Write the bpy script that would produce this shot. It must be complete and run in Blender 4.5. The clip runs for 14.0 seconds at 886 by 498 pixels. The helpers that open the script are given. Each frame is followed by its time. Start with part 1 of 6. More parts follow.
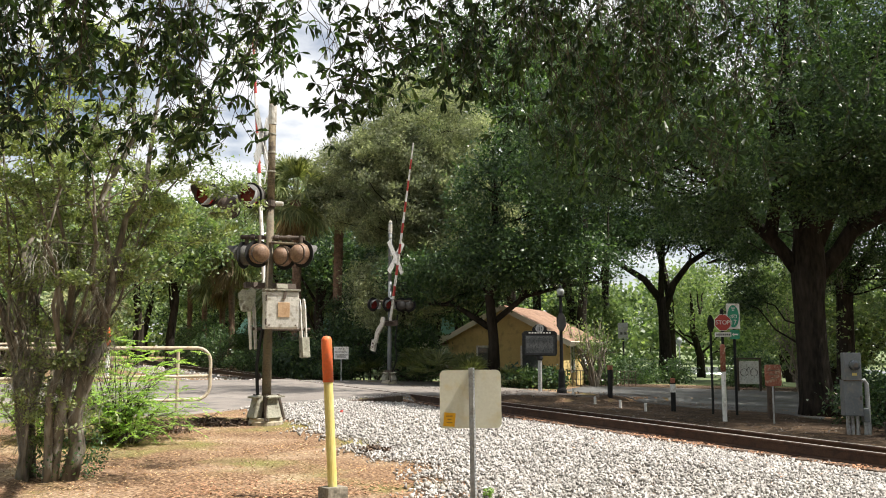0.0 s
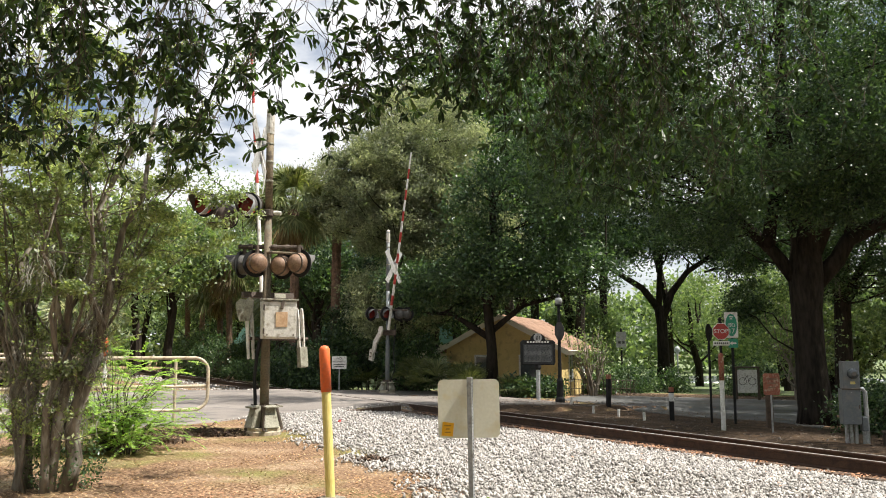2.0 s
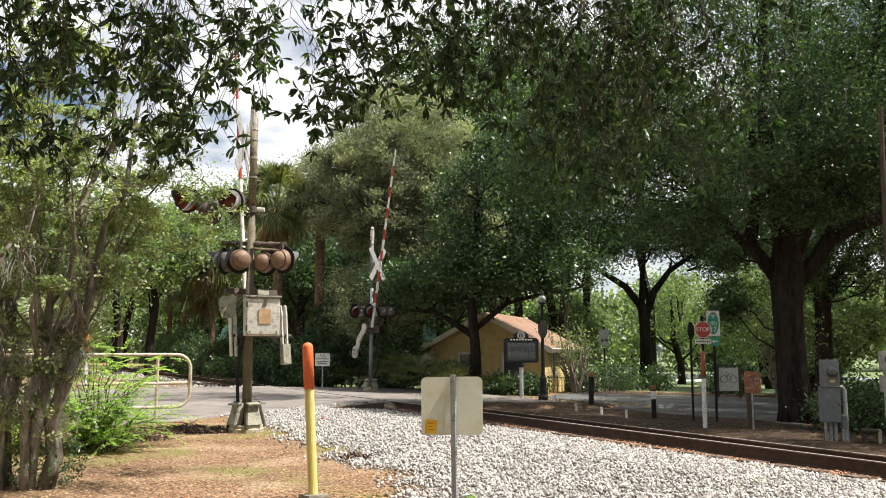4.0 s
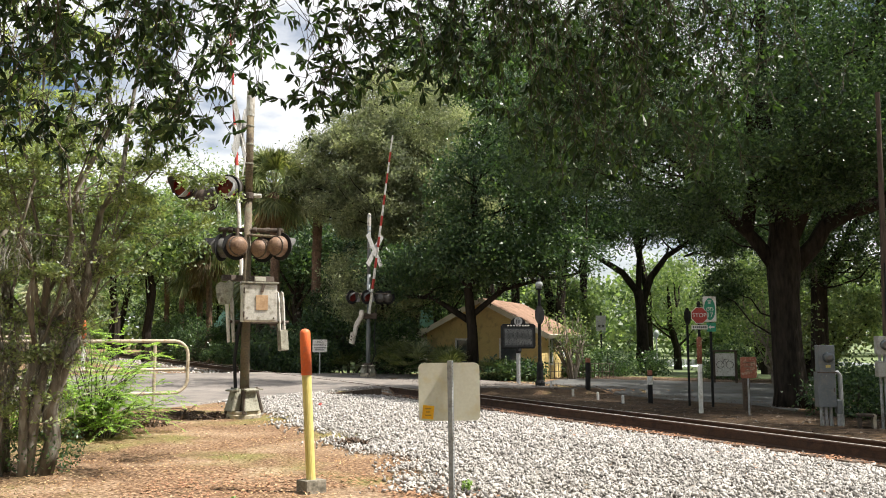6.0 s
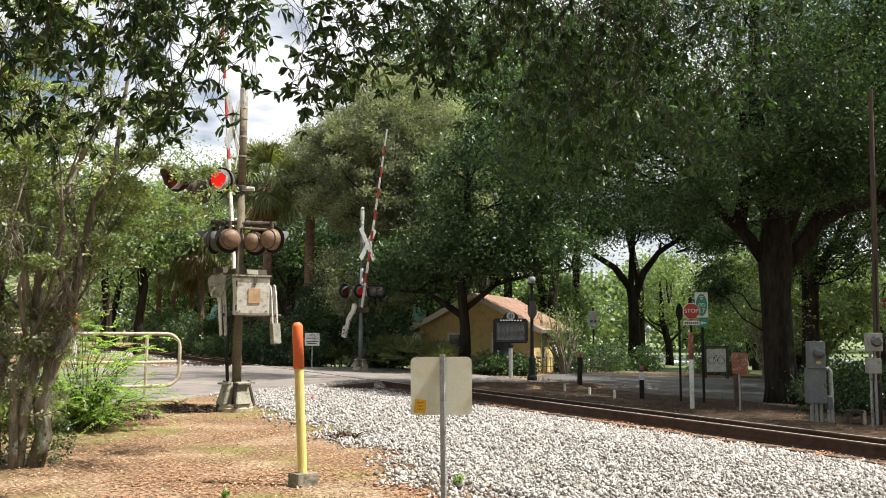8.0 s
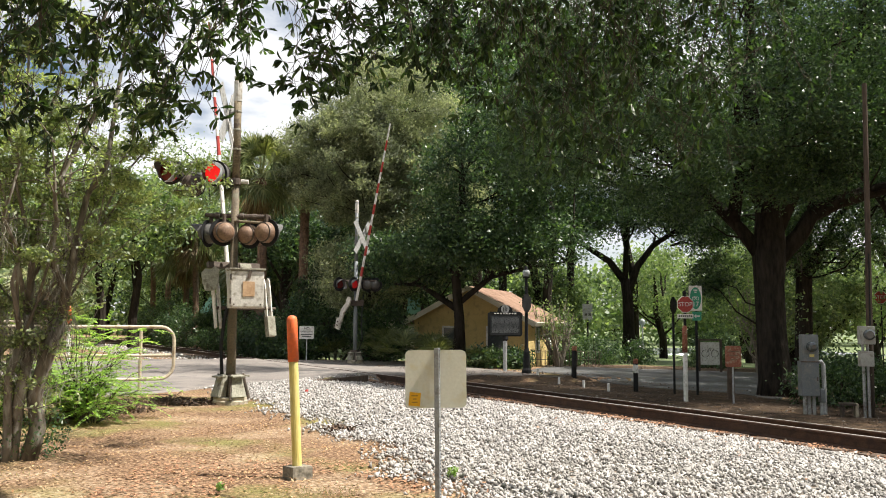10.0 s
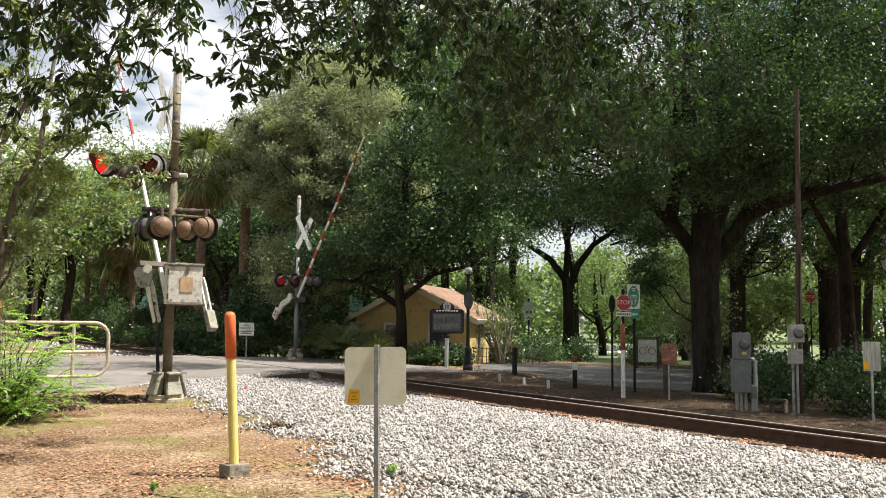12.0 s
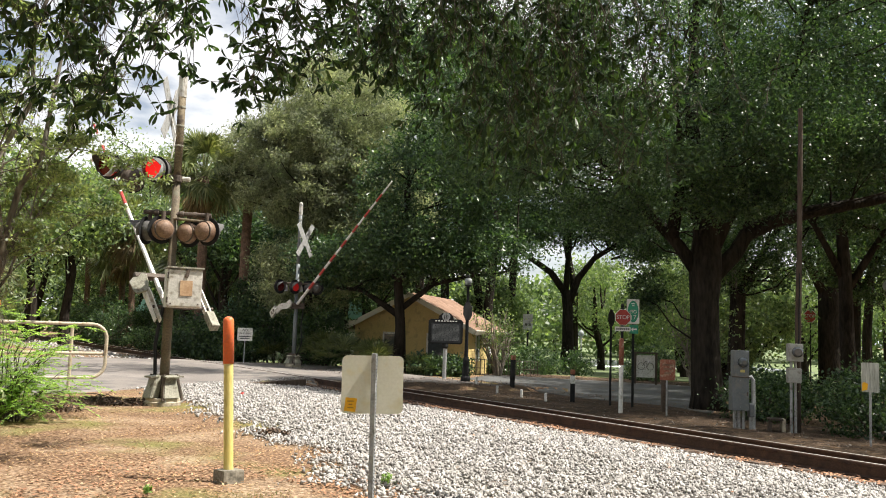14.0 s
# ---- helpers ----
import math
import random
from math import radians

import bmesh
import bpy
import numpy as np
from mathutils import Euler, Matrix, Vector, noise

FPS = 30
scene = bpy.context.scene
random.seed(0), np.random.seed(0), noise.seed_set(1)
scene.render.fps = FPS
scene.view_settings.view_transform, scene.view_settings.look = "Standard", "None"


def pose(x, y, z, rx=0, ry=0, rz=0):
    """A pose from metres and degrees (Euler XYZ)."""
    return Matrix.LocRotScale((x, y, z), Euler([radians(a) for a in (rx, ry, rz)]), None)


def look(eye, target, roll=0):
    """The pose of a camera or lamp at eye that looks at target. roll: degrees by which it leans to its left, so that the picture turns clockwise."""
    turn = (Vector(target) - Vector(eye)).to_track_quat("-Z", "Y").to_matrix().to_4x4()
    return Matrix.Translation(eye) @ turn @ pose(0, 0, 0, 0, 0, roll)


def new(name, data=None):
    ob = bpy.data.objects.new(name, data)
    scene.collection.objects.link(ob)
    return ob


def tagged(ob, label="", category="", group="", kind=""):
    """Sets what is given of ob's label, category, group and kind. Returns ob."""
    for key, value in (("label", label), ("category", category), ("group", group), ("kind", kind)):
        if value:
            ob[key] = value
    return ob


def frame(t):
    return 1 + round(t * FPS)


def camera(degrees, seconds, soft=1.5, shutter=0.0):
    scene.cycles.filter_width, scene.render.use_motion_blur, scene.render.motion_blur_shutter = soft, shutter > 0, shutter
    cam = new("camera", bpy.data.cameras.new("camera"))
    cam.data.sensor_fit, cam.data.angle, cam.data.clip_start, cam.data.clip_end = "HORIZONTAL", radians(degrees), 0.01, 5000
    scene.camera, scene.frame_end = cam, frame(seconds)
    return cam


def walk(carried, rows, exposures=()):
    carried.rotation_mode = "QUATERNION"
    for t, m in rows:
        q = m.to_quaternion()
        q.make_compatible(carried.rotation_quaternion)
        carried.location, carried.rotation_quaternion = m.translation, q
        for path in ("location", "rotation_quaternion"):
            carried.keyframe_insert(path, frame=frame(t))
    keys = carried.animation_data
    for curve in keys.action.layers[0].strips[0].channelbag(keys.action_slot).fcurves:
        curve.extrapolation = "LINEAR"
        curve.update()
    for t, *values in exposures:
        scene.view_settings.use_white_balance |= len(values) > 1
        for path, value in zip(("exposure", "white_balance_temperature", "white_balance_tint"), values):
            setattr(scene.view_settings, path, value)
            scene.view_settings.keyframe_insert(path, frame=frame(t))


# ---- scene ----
# camera: a phone held by hand at chest height, turning on the spot
EYE = (0.0, 0.0, 1.40)
TURNS = [  # seconds, yaw, pitch, roll in degrees
    (0.0, 0.00, 6.30, 0.00), (0.5, 0.26, 6.30, 0.11), (1.0, 0.24, 6.29, 0.00), (1.5, -0.04, 6.59, -0.20),
    (2.0, -0.14, 6.92, -0.12), (2.5, -0.23, 7.10, 0.06), (3.0, -0.56, 7.16, 0.09), (5.5, -1.62, 5.87, 0.00),
    (6.0, -1.42, 5.82, -0.05), (6.5, -1.33, 5.69, 0.11), (7.0, -1.40, 5.61, 0.31), (7.5, -1.62, 5.56, 0.37),
    (8.0, -1.89, 5.44, 0.27), (10.5, -2.50, 4.96, 0.36), (11.0, -2.89, 4.99, 0.34), (11.5, -3.40, 5.19, -0.17),
    (12.0, -6.09, 4.82, 0.51), (12.5, -8.01, 4.16, 1.04), (13.0, -7.64, 4.38, 0.89), (13.5, -7.85, 4.88, 1.54),
    (14.0, -6.02, 5.50, 1.95)]
cam = camera(54.9, 14.0, soft=1.0)
SWAY = [(0, 0.0), (10.5, 0.0), (11.5, 0.012), (12.5, 0.022), (14, 0.02)]   # seconds, metres to the right
walk(cam, [(t, pose(EYE[0] + float(np.interp(t, *zip(*SWAY))), EYE[1], EYE[2], 0, 0, yaw) @ pose(0, 0, 0, 90 + pitch) @ pose(0, 0, 0, 0, 0, roll))
           for t, yaw, pitch, roll in TURNS], exposures=[(0, 1.05), (14, 1.05)])

# ---- light: a high sun from the right, a bright sky with white clouds ----
SUN_EL, SUN_AZ = 60.0, 8.0   # degrees; azimuth from +x, turned towards the camera's back
to_sun = Vector((math.cos(radians(SUN_EL)) * math.cos(radians(SUN_AZ)),
                 -math.cos(radians(SUN_EL)) * math.sin(radians(SUN_AZ)), math.sin(radians(SUN_EL))))
lamp = bpy.data.lights.new("sun", "SUN")
lamp.energy, lamp.angle, lamp.color = 5.0, radians(0.53), (1.0, 0.95, 0.86)
sun = new("sun", lamp)
sun.matrix_world = look(to_sun * 60, (0, 0, 0))

world = bpy.data.worlds.new("sky")
scene.world = world
world.use_nodes = True
wn, wl = world.node_tree.nodes, world.node_tree.links
wn.clear()
sky = wn.new("ShaderNodeTexSky")
sky.sky_type, sky.sun_disc = "NISHITA", False
sky.sun_elevation, sky.sun_rotation = radians(SUN_EL), radians(90 + SUN_AZ)
wtc = wn.new("ShaderNodeTexCoord")
wmap = wn.new("ShaderNodeMapping")
wmap.inputs["Scale"].default_value = (1.0, 1.0, 2.2)
wnoise = wn.new("ShaderNodeTexNoise")
wnoise.inputs["Scale"].default_value, wnoise.inputs["Detail"].default_value = 2.6, 7
wnoise.inputs["Roughness"].default_value = 0.55
wramp = wn.new("ShaderNodeValToRGB")
wramp.color_ramp.elements[0].position, wramp.color_ramp.elements[1].position = 0.41, 0.52
wmix = wn.new("ShaderNodeMix")
wmix.data_type = "RGBA"
wmix.inputs[7].default_value = (10.6, 10.7, 10.9, 1)
wbg = wn.new("ShaderNodeBackground")
wbg.inputs["Strength"].default_value = 0.052
wout = wn.new("ShaderNodeOutputWorld")
wl.new(wtc.outputs["Generated"], wmap.inputs["Vector"])
wl.new(wmap.outputs["Vector"], wnoise.inputs["Vector"])
wl.new(wnoise.outputs["Fac"], wramp.inputs["Fac"])
wl.new(wramp.outputs["Color"], wmix.inputs[0])
wl.new(sky.outputs["Color"], wmix.inputs[6])
wl.new(wmix.outputs[2], wbg.inputs["Color"])
wl.new(wbg.outputs["Background"], wout.inputs["Surface"])


# ---- materials ----
def ramp_node(nt, fac, stops):
    r = nt.nodes.new("ShaderNodeValToRGB")
    els = r.color_ramp.elements
    while len(els) < len(stops):
        els.new(0.5)
    for e, (p, c) in zip(els, stops):
        e.position, e.color = p, (*c, 1)
    nt.links.new(fac, r.inputs["Fac"])
    return r.outputs["Color"]


def noise_node(nt, scale, detail=4, stretch=(1, 1, 1), coord="Object"):
    tc = nt.nodes.new("ShaderNodeTexCoord")
    mp = nt.nodes.new("ShaderNodeMapping")
    mp.inputs["Scale"].default_value = stretch
    n = nt.nodes.new("ShaderNodeTexNoise")
    n.inputs["Scale"].default_value, n.inputs["Detail"].default_value = scale, detail
    nt.links.new(tc.outputs[coord], mp.inputs["Vector"])
    nt.links.new(mp.outputs["Vector"], n.inputs["Vector"])
    return n.outputs["Fac"]


def mixed(nt, fac, a, b):
    m = nt.nodes.new("ShaderNodeMix")
    m.data_type = "RGBA"
    for v, s in ((fac, 0), (a, 6), (b, 7)):
        if isinstance(v, (tuple, float, int)):
            m.inputs[s].default_value = (*v, 1) if isinstance(v, tuple) else v
        else:
            nt.links.new(v, m.inputs[s])
    return m.outputs[2]


def surface(name, dark, light, rough=0.7, metal=0.0, big=1.5, fine=30.0, stain=None, bump=0.3, depth=0.01,
            stretch=(1, 1, 1), spec=0.4, per=None):
    """A worn surface: a large and a fine noise between two colours, an optional stain, and a relief.
    per: 'object' or 'island' varies the brightness from piece to piece."""
    m = bpy.data.materials.new(name)
    m.use_nodes = True
    nt = m.node_tree
    p = nt.nodes["Principled BSDF"]
    n1, n2 = noise_node(nt, big, 5, stretch), noise_node(nt, fine, 6, stretch)
    add = nt.nodes.new("ShaderNodeMath")
    add.operation = "ADD"
    half = nt.nodes.new("ShaderNodeMath")
    half.operation = "MULTIPLY"
    half.inputs[1].default_value = 0.5
    nt.links.new(n1, add.inputs[0]), nt.links.new(n2, add.inputs[1]), nt.links.new(add.outputs[0], half.inputs[0])
    col = ramp_node(nt, half.outputs[0], [(0.36, dark), (0.64, light)])
    if stain:
        n3 = noise_node(nt, big * 2.7, 6, stretch)
        sr = ramp_node(nt, n3, [(0.52, (0, 0, 0)), (0.68, (1, 1, 1))])
        col = mixed(nt, sr, col, stain)
    if per:
        src = nt.nodes.new("ShaderNodeObjectInfo" if per == "object" else "ShaderNodeNewGeometry")
        rnd = src.outputs["Random" if per == "object" else "Random Per Island"]
        hsv = nt.nodes.new("ShaderNodeHueSaturation")
        mr = nt.nodes.new("ShaderNodeMapRange")
        mr.inputs[3].default_value, mr.inputs[4].default_value = 0.55, 1.35
        nt.links.new(rnd, mr.inputs[0]), nt.links.new(mr.outputs[0], hsv.inputs["Value"])
        nt.links.new(col, hsv.inputs["Color"])
        col = hsv.outputs["Color"]
    nt.links.new(col, p.inputs["Base Color"])
    p.inputs["Roughness"].default_value, p.inputs["Metallic"].default_value = rough, metal
    p.inputs["Specular IOR Level"].default_value = spec
    b = nt.nodes.new("ShaderNodeBump")
    b.inputs["Strength"].default_value, b.inputs["Distance"].default_value = bump, depth
    nt.links.new(n2, b.inputs["Height"]), nt.links.new(b.outputs["Normal"], p.inputs["Normal"])
    return m


def foliage(name, stops, rough=0.45, through_light=0.35, spec=0.35, glow=(1.5, 1.6, 0.6)):
    """Leaves: each leaf takes its own green; light also passes through it."""
    m = bpy.data.materials.new(name)
    m.use_nodes = True
    nt = m.node_tree
    p = nt.nodes["Principled BSDF"]
    geo = nt.nodes.new("ShaderNodeNewGeometry")
    col = ramp_node(nt, geo.outputs["Random Per Island"], stops)
    big = ramp_node(nt, noise_node(nt, 0.7, 3), [(0.35, (0.7, 0.7, 0.7)), (0.65, (1.25, 1.2, 1.0))])
    mul = nt.nodes.new("ShaderNodeMix")
    mul.data_type, mul.blend_type = "RGBA", "MULTIPLY"
    mul.inputs[0].default_value = 1.0
    nt.links.new(col, mul.inputs[6]), nt.links.new(big, mul.inputs[7])
    nt.links.new(mul.outputs[2], p.inputs["Base Color"])
    p.inputs["Roughness"].default_value, p.inputs["Specular IOR Level"].default_value = rough, spec
    tr = nt.nodes.new("ShaderNodeBsdfTranslucent")
    warm = nt.nodes.new("ShaderNodeMix")
    warm.data_type, warm.blend_type = "RGBA", "MULTIPLY"
    warm.inputs[0].default_value, warm.inputs[7].default_value = 1.0, (*glow, 1)
    nt.links.new(mul.outputs[2], warm.inputs[6]), nt.links.new(warm.outputs[2], tr.inputs["Color"])
    mx = nt.nodes.new("ShaderNodeMixShader")
    mx.inputs[0].default_value = through_light
    nt.links.new(p.outputs[0], mx.inputs[1]), nt.links.new(tr.outputs[0], mx.inputs[2])
    nt.links.new(mx.outputs[0], nt.nodes["Material Output"].inputs["Surface"])
    return m


def glowing(name, colour, strength, base=(0.25, 0.004, 0.004)):
    m = bpy.data.materials.new(name)
    m.use_nodes = True
    p = m.node_tree.nodes["Principled BSDF"]
    p.inputs["Base Color"].default_value = (*base, 1)
    p.inputs["Emission Color"].default_value, p.inputs["Emission Strength"].default_value = (*colour, 1), strength
    return m


ASPHALT = surface("asphalt", (0.125, 0.108, 0.097), (0.235, 0.207, 0.186), 0.9, big=0.5, fine=60, stain=(0.10, 0.095, 0.09), bump=0.4)
PLAZA = surface("old_asphalt", (0.062, 0.064, 0.064), (0.125, 0.125, 0.123), 0.9, big=0.6, fine=50, stain=(0.08, 0.068, 0.055))
STONE = surface("ballast_stone", (0.22, 0.204, 0.192), (0.52, 0.49, 0.46), 0.85, big=4, fine=40, bump=0.3, per="island")
DARKSTONE = surface("dirty_ballast", (0.10, 0.085, 0.07), (0.24, 0.21, 0.18), 0.9, big=4, fine=40, per="island")
BEDSTONE = surface("stone_dust", (0.15, 0.14, 0.13), (0.36, 0.34, 0.315), 0.95, big=3, fine=45, stain=(0.2, 0.14, 0.09), bump=0.8, depth=0.03)
RAIL = surface("rusty_rail", (0.042, 0.022, 0.014), (0.095, 0.052, 0.033), 0.75, 0.2, big=3, fine=60, stain=(0.04, 0.022, 0.016))
SHINE = surface("polished_steel", (0.42, 0.38, 0.34), (0.58, 0.54, 0.50), 0.42, 0.4, big=3, fine=80, bump=0.05)
TIE = surface("tie_wood", (0.05, 0.035, 0.025), (0.13, 0.09, 0.065), 0.9, big=3, fine=30, stretch=(1, 6, 1))
CONCRETE = surface("concrete", (0.33, 0.28, 0.21), (0.47, 0.41, 0.32), 0.9, big=4, fine=40, stain=(0.22, 0.19, 0.15))
OLDCONCRETE = surface("weathered_concrete", (0.13, 0.115, 0.09), (0.27, 0.24, 0.19), 0.9, big=5, fine=40, stain=(0.09, 0.08, 0.06))
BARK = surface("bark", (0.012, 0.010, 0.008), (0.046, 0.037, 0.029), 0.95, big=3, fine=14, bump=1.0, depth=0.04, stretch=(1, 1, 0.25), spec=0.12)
SMOOTHBARK = surface("smooth_bark", (0.13, 0.108, 0.087), (0.33, 0.285, 0.235), 0.85, big=5, fine=20, bump=0.4, stretch=(1, 1, 0.2))
PALMBARK = surface("palm_bark", (0.085, 0.053, 0.036), (0.22, 0.14, 0.095), 0.95, big=6, fine=16, bump=1.0, depth=0.05)
# hood metal for the sunward side only, sunlight included in the colour
LITHOOD = surface("sunlit_hood_metal", (0.24, 0.24, 0.24), (0.40, 0.40, 0.395), 0.6, 0.2, big=5, fine=40)
MAST = surface("weathered_mast", (0.095, 0.075, 0.048), (0.265, 0.212, 0.135), 0.75, 0.1, big=3, fine=40, stain=(0.08, 0.06, 0.045))
# the mast's browns scaled down for its lower part, shade in the colour
LOWMAST = surface("shaded_weathered_mast", (0.060, 0.046, 0.030), (0.175, 0.138, 0.090), 0.75, 0.1, big=3, fine=40, stain=(0.12, 0.115, 0.08))
ALU = surface("weathered_aluminium", (0.42, 0.40, 0.36), (0.66, 0.63, 0.57), 0.55, 0.25, big=4, fine=40, stain=(0.30, 0.27, 0.22))
GALV = surface("galvanised_steel", (0.32, 0.33, 0.34), (0.50, 0.51, 0.52), 0.5, 0.5, big=5, fine=50, stain=(0.25, 0.24, 0.22))
HOUSING = surface("brown_lamp_housing", (0.13, 0.075, 0.045), (0.25, 0.155, 0.10), 0.6, big=5, fine=40, stain=(0.12, 0.07, 0.045))
BLACK = surface("black_paint", (0.010, 0.010, 0.011), (0.026, 0.026, 0.026), 0.65, big=5, fine=50, spec=0.15)
GREYBLACK = surface("faded_black_paint", (0.05, 0.048, 0.045), (0.12, 0.115, 0.11), 0.7, big=5, fine=50)
WHITE = surface("white_paint", (0.62, 0.60, 0.57), (0.80, 0.79, 0.76), 0.55, big=5, fine=40, stain=(0.45, 0.42, 0.37))
RED = surface("red_reflective_paint", (0.30, 0.03, 0.026), (0.46, 0.065, 0.05), 0.45, big=5, fine=40)
ORANGE = surface("orange_plastic", (0.62, 0.12, 0.035), (0.78, 0.17, 0.05), 0.5, big=6, fine=40, stain=(0.5, 0.14, 0.07))
FADEDORANGE = surface("faded_orange_paint", (0.20, 0.065, 0.04), (0.34, 0.13, 0.08), 0.8, big=6, fine=40, stain=(0.4, 0.3, 0.22))
YELLOW = surface("yellow_plastic", (0.58, 0.47, 0.13), (0.70, 0.60, 0.24), 0.5, big=4, fine=40, stain=(0.55, 0.47, 0.25), stretch=(1, 1, 0.3))
RAILPAINT = surface("tan_rail_paint", (0.36, 0.30, 0.21), (0.55, 0.48, 0.37), 0.5, 0.1, big=5, fine=40, stain=(0.28, 0.2, 0.12))
SIGNBACK = surface("bare_sign_back", (0.74, 0.71, 0.57), (0.84, 0.81, 0.67), 0.40, 0.0, big=2.5, fine=50, stain=(0.74, 0.66, 0.42), bump=0.05)
STICKER = surface("orange_sticker", (0.88, 0.42, 0.01), (0.98, 0.54, 0.02), 0.5, big=6, fine=50, bump=0.05)
BOARD = surface("blackboard_enamel", (0.022, 0.024, 0.027), (0.05, 0.054, 0.058), 0.6, big=6, fine=60, spec=0.2)
LETTER = surface("raised_grey_letters", (0.14, 0.145, 0.15), (0.22, 0.225, 0.23), 0.6, big=6, fine=60, spec=0.2)
# sign white lowered to grey, tree shade put into the paint
GREYEDWHITE = surface("shaded_sign_paint", (0.24, 0.24, 0.235), (0.37, 0.37, 0.36), 0.7, big=5, fine=40, stain=(0.2, 0.19, 0.17))
GREEN = surface("green_sign_face", (0.02, 0.22, 0.13), (0.035, 0.29, 0.18), 0.4, big=5, fine=40, bump=0.05)
YELLOWWALL = surface("yellow_siding", (0.52, 0.39, 0.155), (0.66, 0.50, 0.22), 0.8, big=1.5, fine=30, stain=(0.42, 0.32, 0.14))
CREAM = surface("cream_trim", (0.62, 0.57, 0.47), (0.74, 0.69, 0.58), 0.7, big=3, fine=30)
ROOF = surface("brown_shingles", (0.17, 0.10, 0.066), (0.30, 0.187, 0.132), 0.9, big=1.2, fine=25, stain=(0.15, 0.09, 0.06))
GREENROOF = surface("green_metal_roof", (0.16, 0.34, 0.28), (0.24, 0.44, 0.37), 0.5, big=1, fine=20)
# enamel grey set darker, the trees' shade put into the paint
SHADEDGREY = surface("shaded_grey_enamel", (0.115, 0.13, 0.138), (0.175, 0.19, 0.198), 0.5, 0.1, big=4, fine=40, stain=(0.19, 0.19, 0.18))
DARKMETAL = surface("dark_rusty_steel", (0.045, 0.035, 0.028), (0.12, 0.09, 0.07), 0.7, 0.2, big=5, fine=40)
WOODPOLE = surface("pole_wood", (0.035, 0.025, 0.019), (0.10, 0.072, 0.052), 0.9, big=3, fine=25, stretch=(1, 1, 0.15))
MULCH = foliage("dead_leaves", [(0.0, (0.10, 0.055, 0.032)), (0.35, (0.27, 0.155, 0.088)), (0.75, (0.38, 0.255, 0.16)), (1.0, (0.52, 0.40, 0.28))], 0.8, 0.1, 0.15)
TWIGBARK = surface("twig_bark", (0.04, 0.03, 0.022), (0.10, 0.08, 0.06), 0.9, big=6, fine=30)
CASTGREY = surface("cast_olive_grey", (0.16, 0.155, 0.115), (0.36, 0.345, 0.28), 0.7, 0.1, big=4, fine=40, stain=(0.12, 0.10, 0.07))
STEMBARK = surface("mossy_stem_bark", (0.070, 0.060, 0.048), (0.25, 0.22, 0.18), 0.9, big=5, fine=22, bump=0.6, stain=(0.32, 0.305, 0.265), stretch=(1, 1, 0.25), spec=0.15)
MOSS = surface("spanish_moss", (0.15, 0.143, 0.118), (0.34, 0.325, 0.275), 0.95, big=2, fine=20, per="island", spec=0.1)
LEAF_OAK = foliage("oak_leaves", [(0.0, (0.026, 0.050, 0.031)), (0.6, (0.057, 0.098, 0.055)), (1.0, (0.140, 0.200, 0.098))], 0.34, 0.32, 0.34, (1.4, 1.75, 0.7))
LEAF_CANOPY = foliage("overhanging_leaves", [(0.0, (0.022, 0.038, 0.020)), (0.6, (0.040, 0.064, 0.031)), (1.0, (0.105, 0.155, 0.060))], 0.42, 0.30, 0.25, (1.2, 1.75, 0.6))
LEAF_CEDAR = foliage("cedar_sprays", [(0.0, (0.14, 0.165, 0.118)), (0.6, (0.265, 0.295, 0.212)), (1.0, (0.40, 0.42, 0.315))], 0.6, 0.5, 0.25, (1.2, 1.3, 0.8))
# lit counterpart of LEAF_OAK: the sunlight is put into these brighter greens
LEAF_LIT = foliage("sunlit_green_leaves", [(0.0, (0.090, 0.138, 0.084)), (0.6, (0.168, 0.230, 0.140)), (1.0, (0.285, 0.34, 0.212))], 0.42, 0.5, 0.35, (1.45, 1.6, 0.65))
LEAF_MYRTLE = foliage("pale_small_leaves", [(0.0, (0.13, 0.172, 0.110)), (0.6, (0.245, 0.30, 0.196)), (1.0, (0.40, 0.45, 0.31))], 0.42, 0.5, 0.38)
LEAF_FERN = foliage("bright_fern_leaves", [(0.0, (0.15, 0.26, 0.075)), (0.6, (0.24, 0.38, 0.115)), (1.0, (0.38, 0.52, 0.19))], 0.5, 0.45, 0.3)
LEAF_PALM = foliage("palm_leaves", [(0.0, (0.08, 0.11, 0.052)), (0.6, (0.16, 0.19, 0.095)), (1.0, (0.28, 0.29, 0.17))], 0.4, 0.3, 0.45)
LEAF_DEAD = foliage("dead_palm_leaves", [(0.0, (0.10, 0.075, 0.045)), (1.0, (0.24, 0.18, 0.11))], 0.7, 0.25, 0.2)
GRASS = foliage("thin_grass", [(0.0, (0.09, 0.12, 0.035)), (0.6, (0.16, 0.18, 0.06)), (1.0, (0.30, 0.26, 0.12))], 0.6, 0.35, 0.2)
LENS_OFF = surface("dark_red_lens", (0.10, 0.012, 0.010), (0.14, 0.02, 0.016), 0.15, big=6, fine=30, bump=0.05)
LENS_DIM = glowing("dim_red_lens", (1.0, 0.016, 0.02), 0.06)
LENS_ON = glowing("lit_red_lens", (1.0, 0.016, 0.014), 0.42)
GLOBE = surface("frosted_globe", (0.27, 0.29, 0.29), (0.38, 0.40, 0.40), 0.3, big=5, fine=30, bump=0.02)
GLASS = surface("window_glass", (0.05, 0.06, 0.065), (0.09, 0.10, 0.11), 0.08, big=2, fine=10, bump=0.02, spec=0.8)
CURTAIN = surface("white_curtain", (0.6, 0.6, 0.6), (0.75, 0.75, 0.75), 0.9, big=4, fine=20, stretch=(6, 6, 0.3))


